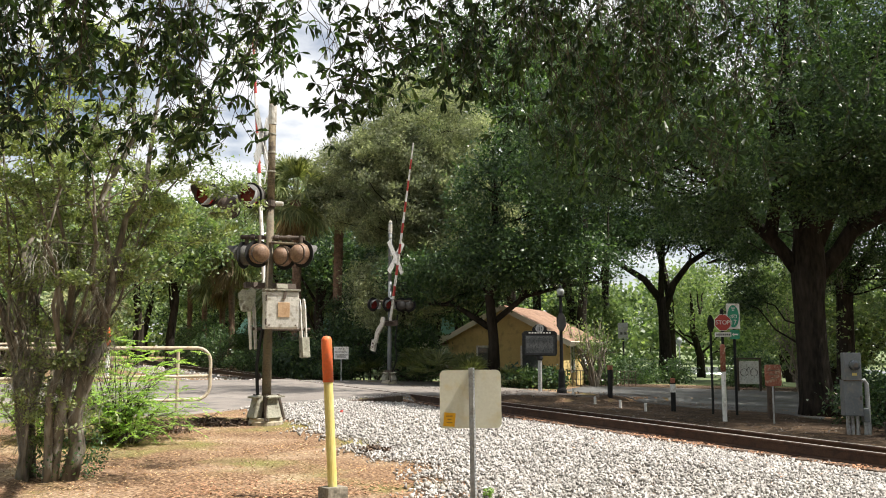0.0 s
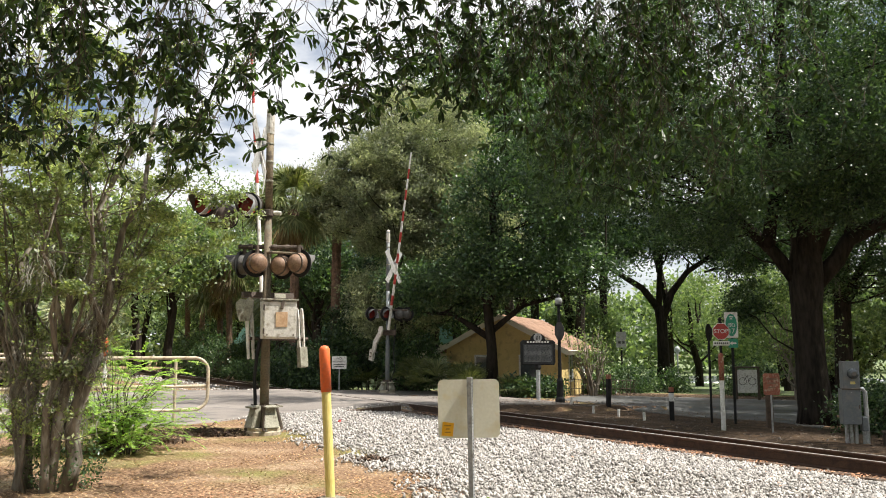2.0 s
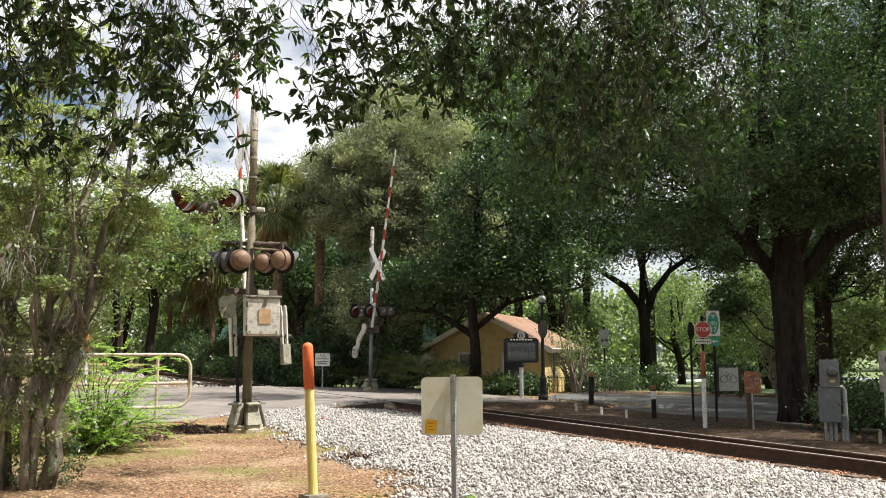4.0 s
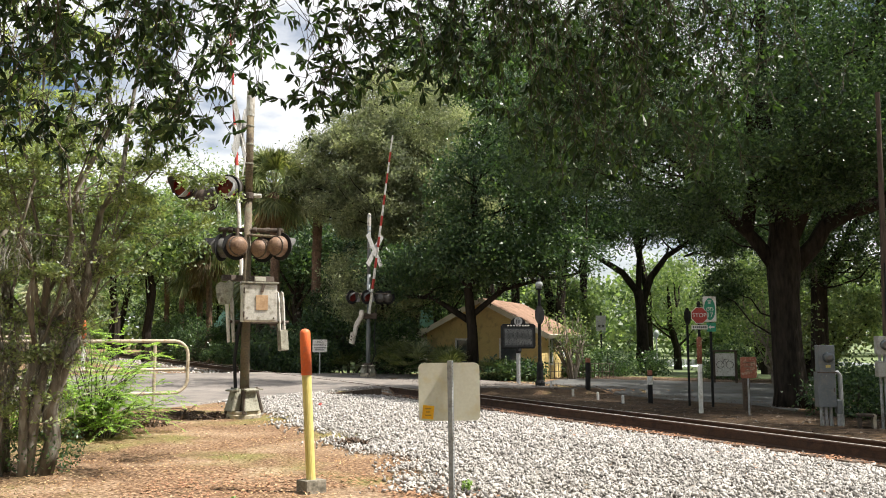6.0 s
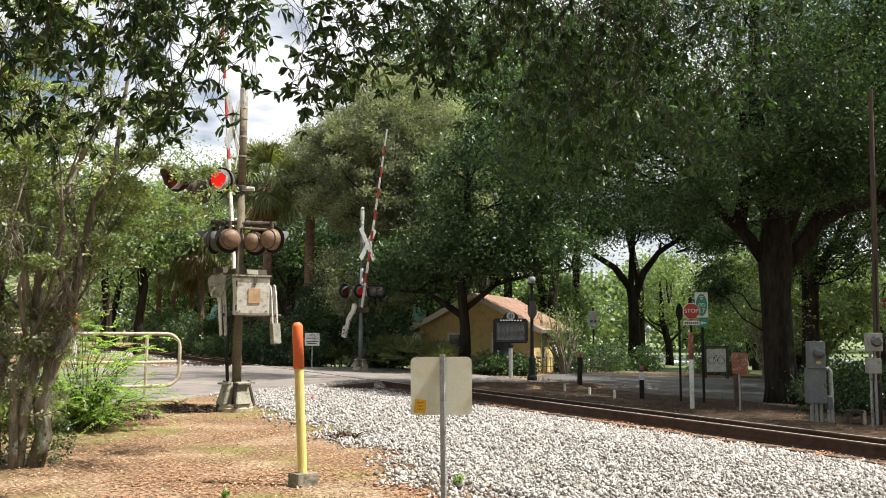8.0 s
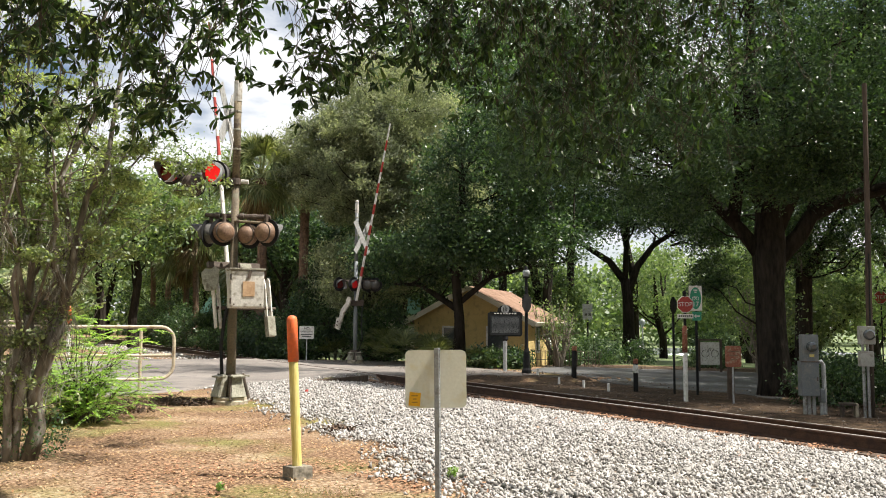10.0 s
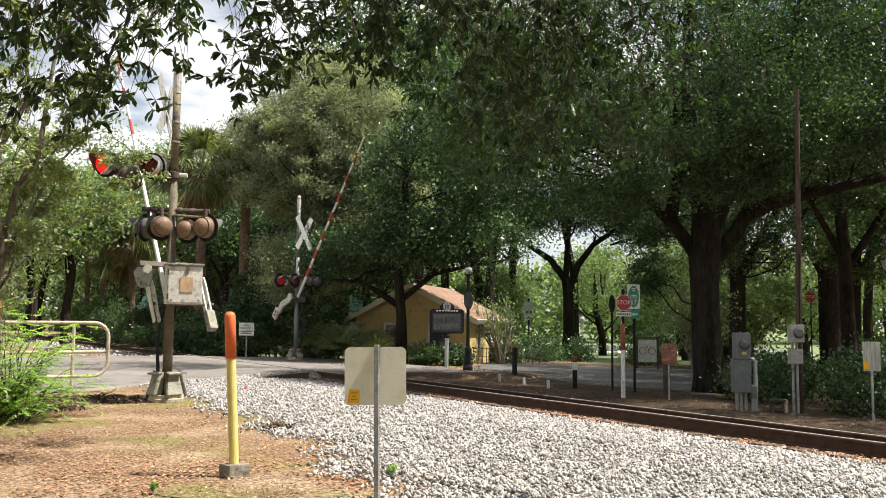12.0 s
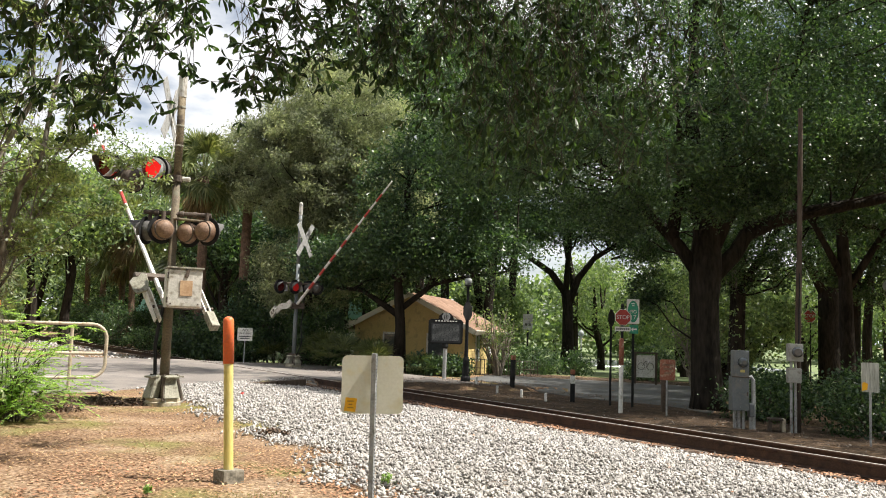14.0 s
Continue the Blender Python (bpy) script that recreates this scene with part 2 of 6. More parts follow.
def ground_material():
    m = bpy.data.materials.new("leaf_littered_ground")
    m.use_nodes = True
    nt = m.node_tree
    p = nt.nodes["Principled BSDF"]
    litter = ramp_node(nt, noise_node(nt, 26, 8), [(0.35, (0.07, 0.041, 0.025)), (0.5, (0.185, 0.112, 0.068)), (0.66, (0.37, 0.25, 0.16))])
    grass = ramp_node(nt, noise_node(nt, 30, 8), [(0.35, (0.09, 0.085, 0.03)), (0.65, (0.26, 0.23, 0.09))])
    patch = ramp_node(nt, noise_node(nt, 0.55, 5), [(0.50, (0, 0, 0)), (0.62, (1, 1, 1))])
    col = mixed(nt, patch, litter, grass)
    soil = ramp_node(nt, noise_node(nt, 1.7, 6), [(0.55, (0, 0, 0)), (0.72, (0.7, 0.7, 0.7))])
    col = mixed(nt, soil, col, (0.13, 0.085, 0.055))
    sand = ramp_node(nt, noise_node(nt, 0.9, 7), [(0.50, (0, 0, 0)), (0.62, (0.5, 0.5, 0.5))])
    pale = ramp_node(nt, noise_node(nt, 18, 8), [(0.4, (0.20, 0.14, 0.09)), (0.55, (0.42, 0.315, 0.215)), (0.65, (0.56, 0.45, 0.33))])
    col = mixed(nt, sand, col, pale)
    nt.links.new(col, p.inputs["Base Color"])
    p.inputs["Roughness"].default_value, p.inputs["Specular IOR Level"].default_value = 0.95, 0.1
    b = nt.nodes.new("ShaderNodeBump")
    b.inputs["Strength"].default_value, b.inputs["Distance"].default_value = 0.8, 0.03
    nt.links.new(noise_node(nt, 30, 8), b.inputs["Height"]), nt.links.new(b.outputs["Normal"], p.inputs["Normal"])
    return m


GROUND = ground_material()
# dark leafy soil, its colour lowered further for the shade of the trees
SHADEDSOIL = surface("dark_shaded_soil", (0.028, 0.020, 0.014), (0.115, 0.080, 0.055), 0.95, big=1.6, fine=26, stain=(0.13, 0.085, 0.05), bump=0.8, depth=0.03, spec=0.1)
LAWN = surface("far_lawn", (0.085, 0.115, 0.045), (0.16, 0.20, 0.085), 0.9, big=0.3, fine=10)
WATER = surface("lake_water", (0.10, 0.12, 0.12), (0.13, 0.15, 0.15), 0.08, big=0.3, fine=3, bump=0.05, spec=0.6)


# ---- builders ----
def part(name, bm, material, parent=None, label="", smooth=False, at=None):
    """Links a bmesh as one mesh object under a thing or a part."""
    me = bpy.data.meshes.new(name)
    bmesh.ops.recalc_face_normals(bm, faces=bm.faces)
    bm.to_mesh(me)
    bm.free()
    me.materials.append(material)
    if smooth:
        me.polygons.foreach_set("use_smooth", [True] * len(me.polygons))
    ob = new(name, me)
    if parent:
        ob.parent = parent
    if at:
        ob.matrix_basis = at
    if label:
        tagged(ob, label)
    return ob


def sheet(name, verts, faces, material, parent=None, label=""):
    """A mesh from arrays: verts (n, 3), faces (m, k)."""
    me = bpy.data.meshes.new(name)
    verts, faces = np.asarray(verts, np.float32), np.asarray(faces, np.int32)
    m, k = faces.shape
    me.vertices.add(len(verts)), me.loops.add(m * k), me.polygons.add(m)
    me.vertices.foreach_set("co", verts.ravel())
    me.loops.foreach_set("vertex_index", faces.ravel())
    me.polygons.foreach_set("loop_start", np.arange(0, m * k, k, dtype=np.int32))
    me.update(calc_edges=True)
    me.materials.append(material)
    ob = new(name, me)
    if parent:
        ob.parent = parent
    if label:
        tagged(ob, label)
    return ob


def thing(name, label, category, group="", at=None, kind=""):
    ob = new(name)
    ob.empty_display_size = 0.2
    tagged(ob, label, category, group, kind)
    if at:
        ob.matrix_basis = at
    return ob


def box(bm, c, s, bevel=0.0, m=None):
    made = bmesh.ops.create_cube(bm, size=1.0)["verts"]
    bmesh.ops.scale(bm, vec=s, verts=made)
    if bevel:
        edges = list({e for v in made for e in v.link_edges})
        made = bmesh.ops.bevel(bm, geom=edges, offset=bevel, segments=2, profile=0.7, affect="EDGES")["verts"]
        made = list({v for v in made})
    bmesh.ops.transform(bm, matrix=Matrix.Translation(c) if m is None else m @ Matrix.Translation(c), verts=made)
    return made


def cube(c, s, bevel=0.0, m=None):
    bm = bmesh.new()
    box(bm, c, s, bevel, m)
    return bm


def sweep(bm, pts, radii, seg=8, cap=True):
    """A round tube along points, with its own radius at each."""
    pts = [Vector([float(a) for a in p]) for p in pts]
    if not hasattr(radii, "__len__"):
        radii = [radii] * len(pts)
    rings, side = [], None
    for i, p in enumerate(pts):
        d = (pts[min(i + 1, len(pts) - 1)] - pts[max(i - 1, 0)]).normalized()
        side = d.orthogonal().normalized() if side is None else (side - d * side.dot(d)).normalized()
        other = d.cross(side)
        rings.append([bm.verts.new(p + float(radii[i]) * (math.cos(a) * side + math.sin(a) * other))
                      for a in (2 * math.pi * k / seg for k in range(seg))])
    for a, b in zip(rings, rings[1:]):
        for k in range(seg):
            bm.faces.new((a[k], a[(k + 1) % seg], b[(k + 1) % seg], b[k]))
    if cap:
        bm.faces.new(rings[0][::-1]), bm.faces.new(rings[-1])
    return bm


def tube(pts, radii, seg=8, cap=True):
    return sweep(bmesh.new(), pts, radii, seg, cap)


def lathe(profile, seg=20, m=None):
    """Turned about z: profile of (radius, z)."""
    bm = bmesh.new()
    rings = []
    for r, z in profile:
        rings.append([bm.verts.new((r * math.cos(2 * math.pi * k / seg), r * math.sin(2 * math.pi * k / seg), z)) for k in range(seg)])
    for a, b in zip(rings, rings[1:]):
        for k in range(seg):
            bm.faces.new((a[k], a[(k + 1) % seg], b[(k + 1) % seg], b[k]))
    bm.faces.new(rings[0][::-1]), bm.faces.new(rings[-1])
    if m is not None:
        bm.transform(m)
    return bm


def plate(outline, thick, m=None):
    """A flat plate: outline of (x, z), standing in the xz plane, thickness along y."""
    bm = bmesh.new()
    a = [bm.verts.new((x, -thick / 2, z)) for x, z in outline]
    b = [bm.verts.new((x, thick / 2, z)) for x, z in outline]
    n = len(a)
    bm.faces.new(a), bm.faces.new(b[::-1])
    for k in range(n):
        bm.faces.new((a[k], b[k], b[(k + 1) % n], a[(k + 1) % n]))
    if m is not None:
        bm.transform(m)
    return bm


def rounded(w, hgt, r, seg=4):
    out = []
    for cx, cz, a0 in ((w / 2 - r, hgt / 2 - r, 0), (-w / 2 + r, hgt / 2 - r, 90), (-w / 2 + r, -hgt / 2 + r, 180), (w / 2 - r, -hgt / 2 + r, 270)):
        for k in range(seg + 1):
            a = radians(a0 + 90 * k / seg)
            out.append((cx + r * math.cos(a), cz + r * math.sin(a)))
    return out


def lettering(text, size, material, parent, m):
    """Raised letters in the built-in font, as a mesh, in the xz plane facing -y."""
    cu = bpy.data.curves.new("letters", "FONT")
    cu.body, cu.size, cu.align_x, cu.align_y, cu.extrude = text, size, "CENTER", "CENTER", 0.002
    tmp = bpy.data.objects.new("letters", cu)
    scene.collection.objects.link(tmp)
    me = bpy.data.meshes.new_from_object(tmp.evaluated_get(bpy.context.evaluated_depsgraph_get()))
    bpy.data.objects.remove(tmp)
    me.transform(m @ pose(0, 0, 0, 90))
    me.materials.clear()
    me.materials.append(material)
    ob = new("lettering", me)
    ob.parent = parent
    return ob


# ---- leaves and branches in bulk ----
rng = np.random.default_rng(7)


def unit(v):
    return v / np.maximum(np.linalg.norm(v, axis=-1, keepdims=True), 1e-9)


def leaf_arrays(c, length, width, along=None, flat=0.5, fold=False, tri=False):
    """Leaves at centres c (n, 3): diamonds, with tri three-cornered, or with fold six-cornered leaves bent along the midrib.
    along: the leaves' directions; flat: 1 turns their faces up, 0 leaves them at random."""
    n = len(c)
    d = unit(rng.normal(size=(n, 3))) if along is None else unit(along + 0.35 * rng.normal(size=(n, 3)))
    up = unit(rng.normal(size=(n, 3)) * (1 - flat) + np.array([0, 0, 1.0]) * flat + 1e-3)
    s = unit(np.cross(d, up))
    up = np.cross(s, d)
    L = (length * rng.uniform(0.65, 1.3, n))[:, None]
    W = (width * rng.uniform(0.7, 1.25, n))[:, None]
    if tri:
        v = np.stack([c - d * L / 2, c + d * L * .15 + s * W * .75, c + d * L * .55 - s * W * .5], 1)
        return v.reshape(-1, 3), np.arange(3 * n).reshape(n, 3)
    if not fold:
        v = np.stack([c - d * L / 2, c + s * W / 2, c + d * L / 2, c - s * W / 2], 1)
        return v.reshape(-1, 3), np.arange(4 * n).reshape(n, 4)
    sag = up * L * 0.12
    v = np.stack([c, c + d * L * .38 + s * W * .34 + sag, c + d * L * .74 + s * W * .48 + sag * .6, c + d * L - sag * .8,
                  c + d * L * .74 - s * W * .48 + sag * .6, c + d * L * .38 - s * W * .34 + sag, c + d * L * .5], 1)
    base = np.arange(n)[:, None] * 7
    q = np.concatenate([base + np.array([[0, 1, 2, 6]]), base + np.array([[6, 2, 3, 4]]), base + np.array([[0, 6, 4, 5]])], 0)
    return v.reshape(-1, 3), q


def blob(centre, radii, n, shell=0.55):
    """n points in an ellipsoid, more of them towards its skin."""
    v = unit(rng.normal(size=(n, 3)))
    r = rng.uniform(shell ** 3, 1, n) ** (1 / 3)
    return np.asarray(centre) + v * r[:, None] * np.asarray(radii)


def clumped(centre, radii, clumps, per, spread, shell=0.5):
    """Leaf places in clumps that are spread through an ellipsoid."""
    cc = blob(centre, radii, clumps, shell)
    k = rng.integers(0, clumps, clumps * per)
    size = rng.uniform(0.6, 1.4, clumps) * spread
    return cc, cc[k] + rng.normal(size=(len(k), 3)) * size[k][:, None] * np.array([1, 1, 0.7])


def strands(tops, length, width=0.012, per=7):
    """Hanging moss: thin crooked strips below the given tops."""
    n = len(tops) * per
    top = np.repeat(tops, per, 0) + rng.normal(size=(n, 3)) * np.array([0.06, 0.06, 0.03])
    L = length * rng.uniform(0.4, 1.3, n)
    a = rng.uniform(0, 6.28, n)
    side = np.stack([np.cos(a), np.sin(a), 0 * a], 1) * width
    p1 = top + np.stack([rng.normal(size=n) * .05, rng.normal(size=n) * .05, -L * .5], 1)
    p2 = p1 + np.stack([rng.normal(size=n) * .05, rng.normal(size=n) * .05, -L * .5], 1)
    v = np.stack([top - side, top + side, p1 + side, p1 - side, p2 + side * .3, p2 - side * .3], 1).reshape(-1, 3)
    b = np.arange(n)[:, None] * 6
    return v, np.concatenate([b + np.array([[0, 1, 2, 3]]), b + np.array([[3, 2, 4, 5]])], 0)


def crooked(a, b, n=5, wob=0.12, sag=0.0):
    """A bent line of points from a to b."""
    a, b = np.asarray(a, float), np.asarray(b, float)
    f = np.linspace(0, 1, n)[:, None]
    w = wob * np.linalg.norm(b - a)
    bend = rng.normal(size=(n, 3)) * w * np.sin(np.pi * f) * 0.6
    pts = a + (b - a) * f + bend
    pts[:, 2] += sag * np.sin(np.pi * f[:, 0])
    return pts


def merged(chunks):
    vs, fs, k = [], [], 0
    for v, f in chunks:
        vs.append(v), fs.append(f + k)
        k += len(v)
    return np.concatenate(vs), np.concatenate(fs)


# ---- the lie of the land: a track crosses from near right to far left, a road crosses it ----
U2, N2 = np.array([-0.454, 0.891]), np.array([0.891, 0.454])   # along the track, across it
NEAR_RAIL, FAR_RAIL = 10.05, 11.55


def lay(s, d, z=0.0):
    """A place from metres along and across the track."""
    return (s * U2[0] + d * N2[0], s * U2[1] + d * N2[1], z)


def level(x, y):
    """Height of the land."""
    d, s = N2[0] * x + N2[1] * y, U2[0] * x + U2[1] * y
    open_land = np.interp(d, [7, 9.5, 9.9, 12, 14, 22, 40, 70], [0, -.21, -.25, -.31, -.32, -.45, -.95, -1.2])
    road = np.interp(d, [9, 10, 11.6, 13, 16, 22, 40, 70], [-.02, -.02, -.14, -.12, -.2, -.42, -.95, -1.2])
    k = np.clip((s - np.interp(d, [3.5, 5.7, 7.4, 9.5, 12, 16], [17.7, 19.3, 20.3, 21.6, 21.8, 21.0]) + .4) / .3, 0, 1) * np.clip((35 - s) / 2, 0, 1)
    return open_land * (1 - k) + road * k


def axis_steps(a, b, step, far):
    return np.unique(np.concatenate([-np.geomspace(-a, far, 14)[::-1] if a < 0 else [a], np.arange(a, b, step), np.geomspace(b, far, 14)]))


xs, ys = axis_steps(-28.0, 38.0, 0.5, 600.0), axis_steps(-6.0, 80.0, 0.5, 900.0)
gx, gy = np.meshgrid(xs, ys)
gz = level(gx, gy) + 0.012 * np.sin(gx * 2.1 + np.sin(gy * 1.7)) * np.sin(gy * 2.6) * (np.abs(gx) < 40)
gz = gz - .45 * np.clip((gy - 45 - .073 * gx) / 6, 0, 1) * np.clip((gx + 3) / 4, 0, 1) * (gy < 500)   # the lawn lies over it
nx, ny = len(xs), len(ys)
ii = (np.arange(ny - 1)[:, None] * nx + np.arange(nx - 1)[None]).ravel()
ground = sheet("ground", np.stack([gx, gy, gz], -1).reshape(-1, 3), np.stack([ii, ii + 1, ii + nx + 1, ii + nx], 1), GROUND)
tagged(ground, "brown leaf-littered ground with thin grass patches", "ground", kind="structure")


def patch(name, material, corner, nu, nv, lift, label, category):
    """A paved sheet over a square of parameters, laid on the land, with edges that go down into it."""
    u, v = np.meshgrid(np.linspace(0, 1, nu), np.linspace(0, 1, nv))
    x, y = corner(u, v)
    z = level(x, y) + lift
    pts = np.stack([x, y, z], -1).reshape(-1, 3)
    k = (np.arange(nv - 1)[:, None] * nu + np.arange(nu - 1)[None]).ravel()
    f = np.stack([k, k + 1, k + nu + 1, k + nu], 1)
    rim = np.concatenate([np.arange(nu), np.arange(1, nv) * nu + nu - 1, (nv - 1) * nu + np.arange(nu - 2, -1, -1), np.arange(nv - 2, 0, -1) * nu])
    low = pts[rim] - [0, 0, 0.3]
    r = len(pts) + np.arange(len(rim))
    skirt = np.stack([rim, r, np.roll(r, -1), np.roll(rim, -1)], 1)
    return tagged(sheet(name, np.concatenate([pts, low]), np.concatenate([f, skirt]), material), label, category, kind="structure")


def road_shape(u, v):
    d = -32 + 43.4 * u + 4.6 * np.clip((u - .97) / .03, 0, 1)
    right = np.interp(d, [-40, 2.5, 3.5, 5.7, 7.4, 9.5, 12, 16], [17.0, 17.2, 17.7, 19.3, 20.3, 21.6, 21.8, 21.0])
    right = right + 0.06 * np.sin(d * 3.1) + 0.05 * np.sin(d * 7.7)
    s = right + (33.5 + 0.1 * np.sin(d * 2) - right) * v
    return s * U2[0] + d * N2[0], s * U2[1] + d * N2[1]


patch("road", ASPHALT, road_shape, 110, 26, 0.02, "worn grey asphalt road crossing the railway", "road")


def plaza_shape(u, v):
    a, b, c, e = (8.6, 19.6), (4.1, 29.8), (17.5, 36.5), (6.2, 37.2)
    f = lambda i: (a[i] * (1 - u) + b[i] * u) * (1 - v) + (c[i] * (1 - u) + e[i] * u) * v
    return f(0) + 0.15 * np.sin(u * 25) * v, f(1) + 0.12 * np.sin(u * 21 + 1)


patch("plaza", PLAZA, plaza_shape, 40, 30, 0.015, "dappled grey asphalt plaza beyond the railway", "pavement")


def soil_shape(u, v):
    s_ = -6 + 27.5 * u
    d_ = 12.35 + .15 * np.sin(s_ * 1.7) + (4.6 + .3 * np.sin(s_ * .9)) * v
    return s_ * U2[0] + d_ * N2[0], s_ * U2[1] + d_ * N2[1]


patch("soil_strip", SHADEDSOIL, soil_shape, 90, 14, 0.022, "leafy soil between the rails and the plaza, darkened for tree shade", "soil")
patch("soil_strip", SHADEDSOIL, lambda u, v: (2.5 + 17 * u, 36.2 + .4 * np.sin(u * 19) + (5.2 + .5 * np.sin(u * 23)) * v), 50, 12, 0.010, "dark mulched bank behind the plaza", "soil")


# far lawn and lake behind the plaza
def lawn_shape(u, v):
    return -6 + 60 * u * (1 + 5 * v), 40.5 + 8 * u + 460 * v ** 1.7


patch("lawn", LAWN, lawn_shape, 60, 90, 0.02, "sunlit lawn beside the lake", "lawn")
patch("lake", WATER, lambda u, v: (7 + 34 * u, 66 + 6 * u + 22 * v), 24, 16, 0.06, "still lake beyond the lawn", "water")


# grey stone dust under the ballast
def bed_shape(u, v):
    s_ = -10 + 31.4 * u
    near = np.interp(s_, [-10, 4, 6.3, 8, 9.4, 11, 14.5, 18, 19.3, 20.3, 21.4], [2.6, 2.95, 3.35, 3.9, 4.15, 4.2, 4.45, 4.7, 5.9, 7.5, 9.3]) + .35 + .18 * np.sin(s_ * 2.3) + .12 * np.sin(s_ * 5.1)
    d_ = near + (9.95 - near) * v
    return s_ * U2[0] + d_ * N2[0], s_ * U2[1] + d_ * N2[1]


patch("ballast_bed", BEDSTONE, bed_shape, 120, 24, 0.018, "grey stone dust under the ballast", "ballast bed")


# ---- railway track ----
track = thing("railway_track", "single railway track with rusty rails on dark wooden ties", "railway track", kind="structure")


def rail(d, top):
    prof = [(-.068, -.178), (.068, -.178), (.068, -.166), (.012, -.148), (.009, -.045), (.034, -.036), (.036, -.008), (.028, 0),
            (-.028, 0), (-.036, -.008), (-.034, -.036), (-.009, -.045), (-.012, -.148), (-.068, -.166)]
    bm = bmesh.new()
    rings = [[bm.verts.new(lay(s, d + a, top + b)) for a, b in prof] for s in (-14, 78)]
    n = len(prof)
    for k in range(n):
        bm.faces.new((rings[0][k], rings[0][(k + 1) % n], rings[1][(k + 1) % n], rings[1][k]))
    bm.faces.new(rings[0]), bm.faces.new(rings[1][::-1])
    r = part("rail", bm, RAIL, track, "rust-brown steel rail")
    bm = bmesh.new()
    bm.faces.new([bm.verts.new(lay(s, d + a, top + 0.004)) for s, a in ((-14, -.024), (-14, .024), (78, .024), (78, -.024))])
    part("running_surface", bm, SHINE, r, "polished top of the rail")


rail(NEAR_RAIL, 0.0)
rail(FAR_RAIL, -0.12)
bm = bmesh.new()
for s0, d0, s1, d1 in ((19.75, 7.3, 20.4, 8.4), (20.4, 8.4, 21.1, 9.5)):
    e0, e1 = np.array(lay(s0, d0)), np.array(lay(s1, d1))
    w = unit(e1 - e0)
    add_cube = cube((0, 0, -.11), (float(np.linalg.norm(e1 - e0)) - .02, .12, .24), .01, pose(*((e0 + e1) / 2), 0, 0, math.degrees(math.atan2(w[1], w[0]))))
    edge = part("crossing_timber", add_cube, TIE, track, "dark timber along the road edge")

# ---- crossing signals ----
def facing(x, y):
    """Turn about z, in degrees, that brings -y to face the way (x, y)."""
    return math.degrees(math.atan2(x, -y))


MOVES = []   # moving parts with their rows


def lamp_unit(parent, m, housing, disc=0.24, lit=None, visor=GREYBLACK, big=1.12, glow=LENS_ON):
    """A flashing lamp: dome housing behind, round background, lens and hood. It faces -y of m."""
    m = m @ Matrix.Scale(big, 4)
    body = part("lamp_housing", lathe([(0.02, .17), (.07, .165), (.115, .13), (.15, .07), (.165, .0), (.165, -.03), (.15, -.05)], 20, m @ pose(0, 0, 0, -90)),
                housing, parent, smooth=True)
    part("background_disc", lathe([(0.15, -.045), (disc, -.045), (disc, -.056), (0.15, -.056)], 28, m @ pose(0, 0, 0, -90)), BLACK, body, "round black background disc")
    part("strap", lathe([(.150, .066), (.160, .07), (.158, .082), (.144, .084)], 20, m @ pose(0, 0, 0, -90)), DARKMETAL, body)
    bm = bmesh.new()   # hood: open tube, longer above
    rings = []
    for r, f in ((0.158, 0), (0.163, 1), (0.157, 1), (0.150, 0)):
        ring = []
        for k in range(21):
            a = radians(-35 + 250 * k / 20)
            reach = 0.06 + f * (0.07 + 0.19 * max(0, math.sin(a)))
            ring.append(bm.verts.new((r * math.cos(a), -reach, r * math.sin(a))))
        rings.append(ring)
    for a, b in zip(rings, rings[1:] + rings[:1]):
        for k in range(20):
            bm.faces.new((a[k], a[k + 1], b[k + 1], b[k]))
    bm.transform(m)
    part("hood", bm, visor, body)
    if lit is not None:   # the hood's sunward side, with the sunlight put into a paler grey
        bm = bmesh.new()
        edge = [[bm.verts.new((r * math.cos(radians(a)), -.15 - f * (.02 + .0017 * (30 - a)), r * math.sin(radians(a)))) for a in range(-62, 23, 7)] for r, f in ((.172, 0), (.178, 1), (.172, 1), (.167, 0))]
        for a, b in zip(edge, edge[1:] + edge[:1]):
            for k in range(12):
                bm.faces.new((a[k], a[k + 1], b[k + 1], b[k]))
        bm.transform(m)
        part("lit_hood_side", bm, LITHOOD, body, "pale hood side with sunlight in its grey")
    # the lens turns its lit or its dark side to the front as the lamp flashes
    bm = bmesh.new()
    for sgn in (-1, 1):
        ring = [bm.verts.new((0.145 * math.cos(2 * math.pi * k / 20), sgn * 0.004, 0.145 * math.sin(2 * math.pi * k / 20))) for k in range(20)]
        mid = bm.verts.new((0, sgn * 0.02, 0))
        for k in range(20):
            f = bm.faces.new((ring[k], ring[(k + 1) % 20], mid))
            f.material_index = 1 if sgn > 0 else 0
    lens = part("lens", bm, LENS_OFF, body, "red glass lens")
    lens.data.materials.append(glow)
    m = m @ Matrix.Scale(1 / big, 4)
    lens.data.transform(Matrix.Scale(big, 4))
    lens.matrix_basis = m @ pose(0, -0.077 * big, 0)
    if lit is not None:
        rows, state = [(0.0, 0)], 0
        for t in lit:
            rows += [(t - 0.05, 180 * state), (t - 0.02, 180 * state + 60), (t + 0.02, 180 * state + 120), (t + 0.05, 180 * state + 180)]
            state += 1
        rows.append((14.0, 180 * state))
        MOVES.append((lens, [(t, m @ pose(0, -0.077 * big, 0, 0, 0, a)) for t, a in rows]))
    return body


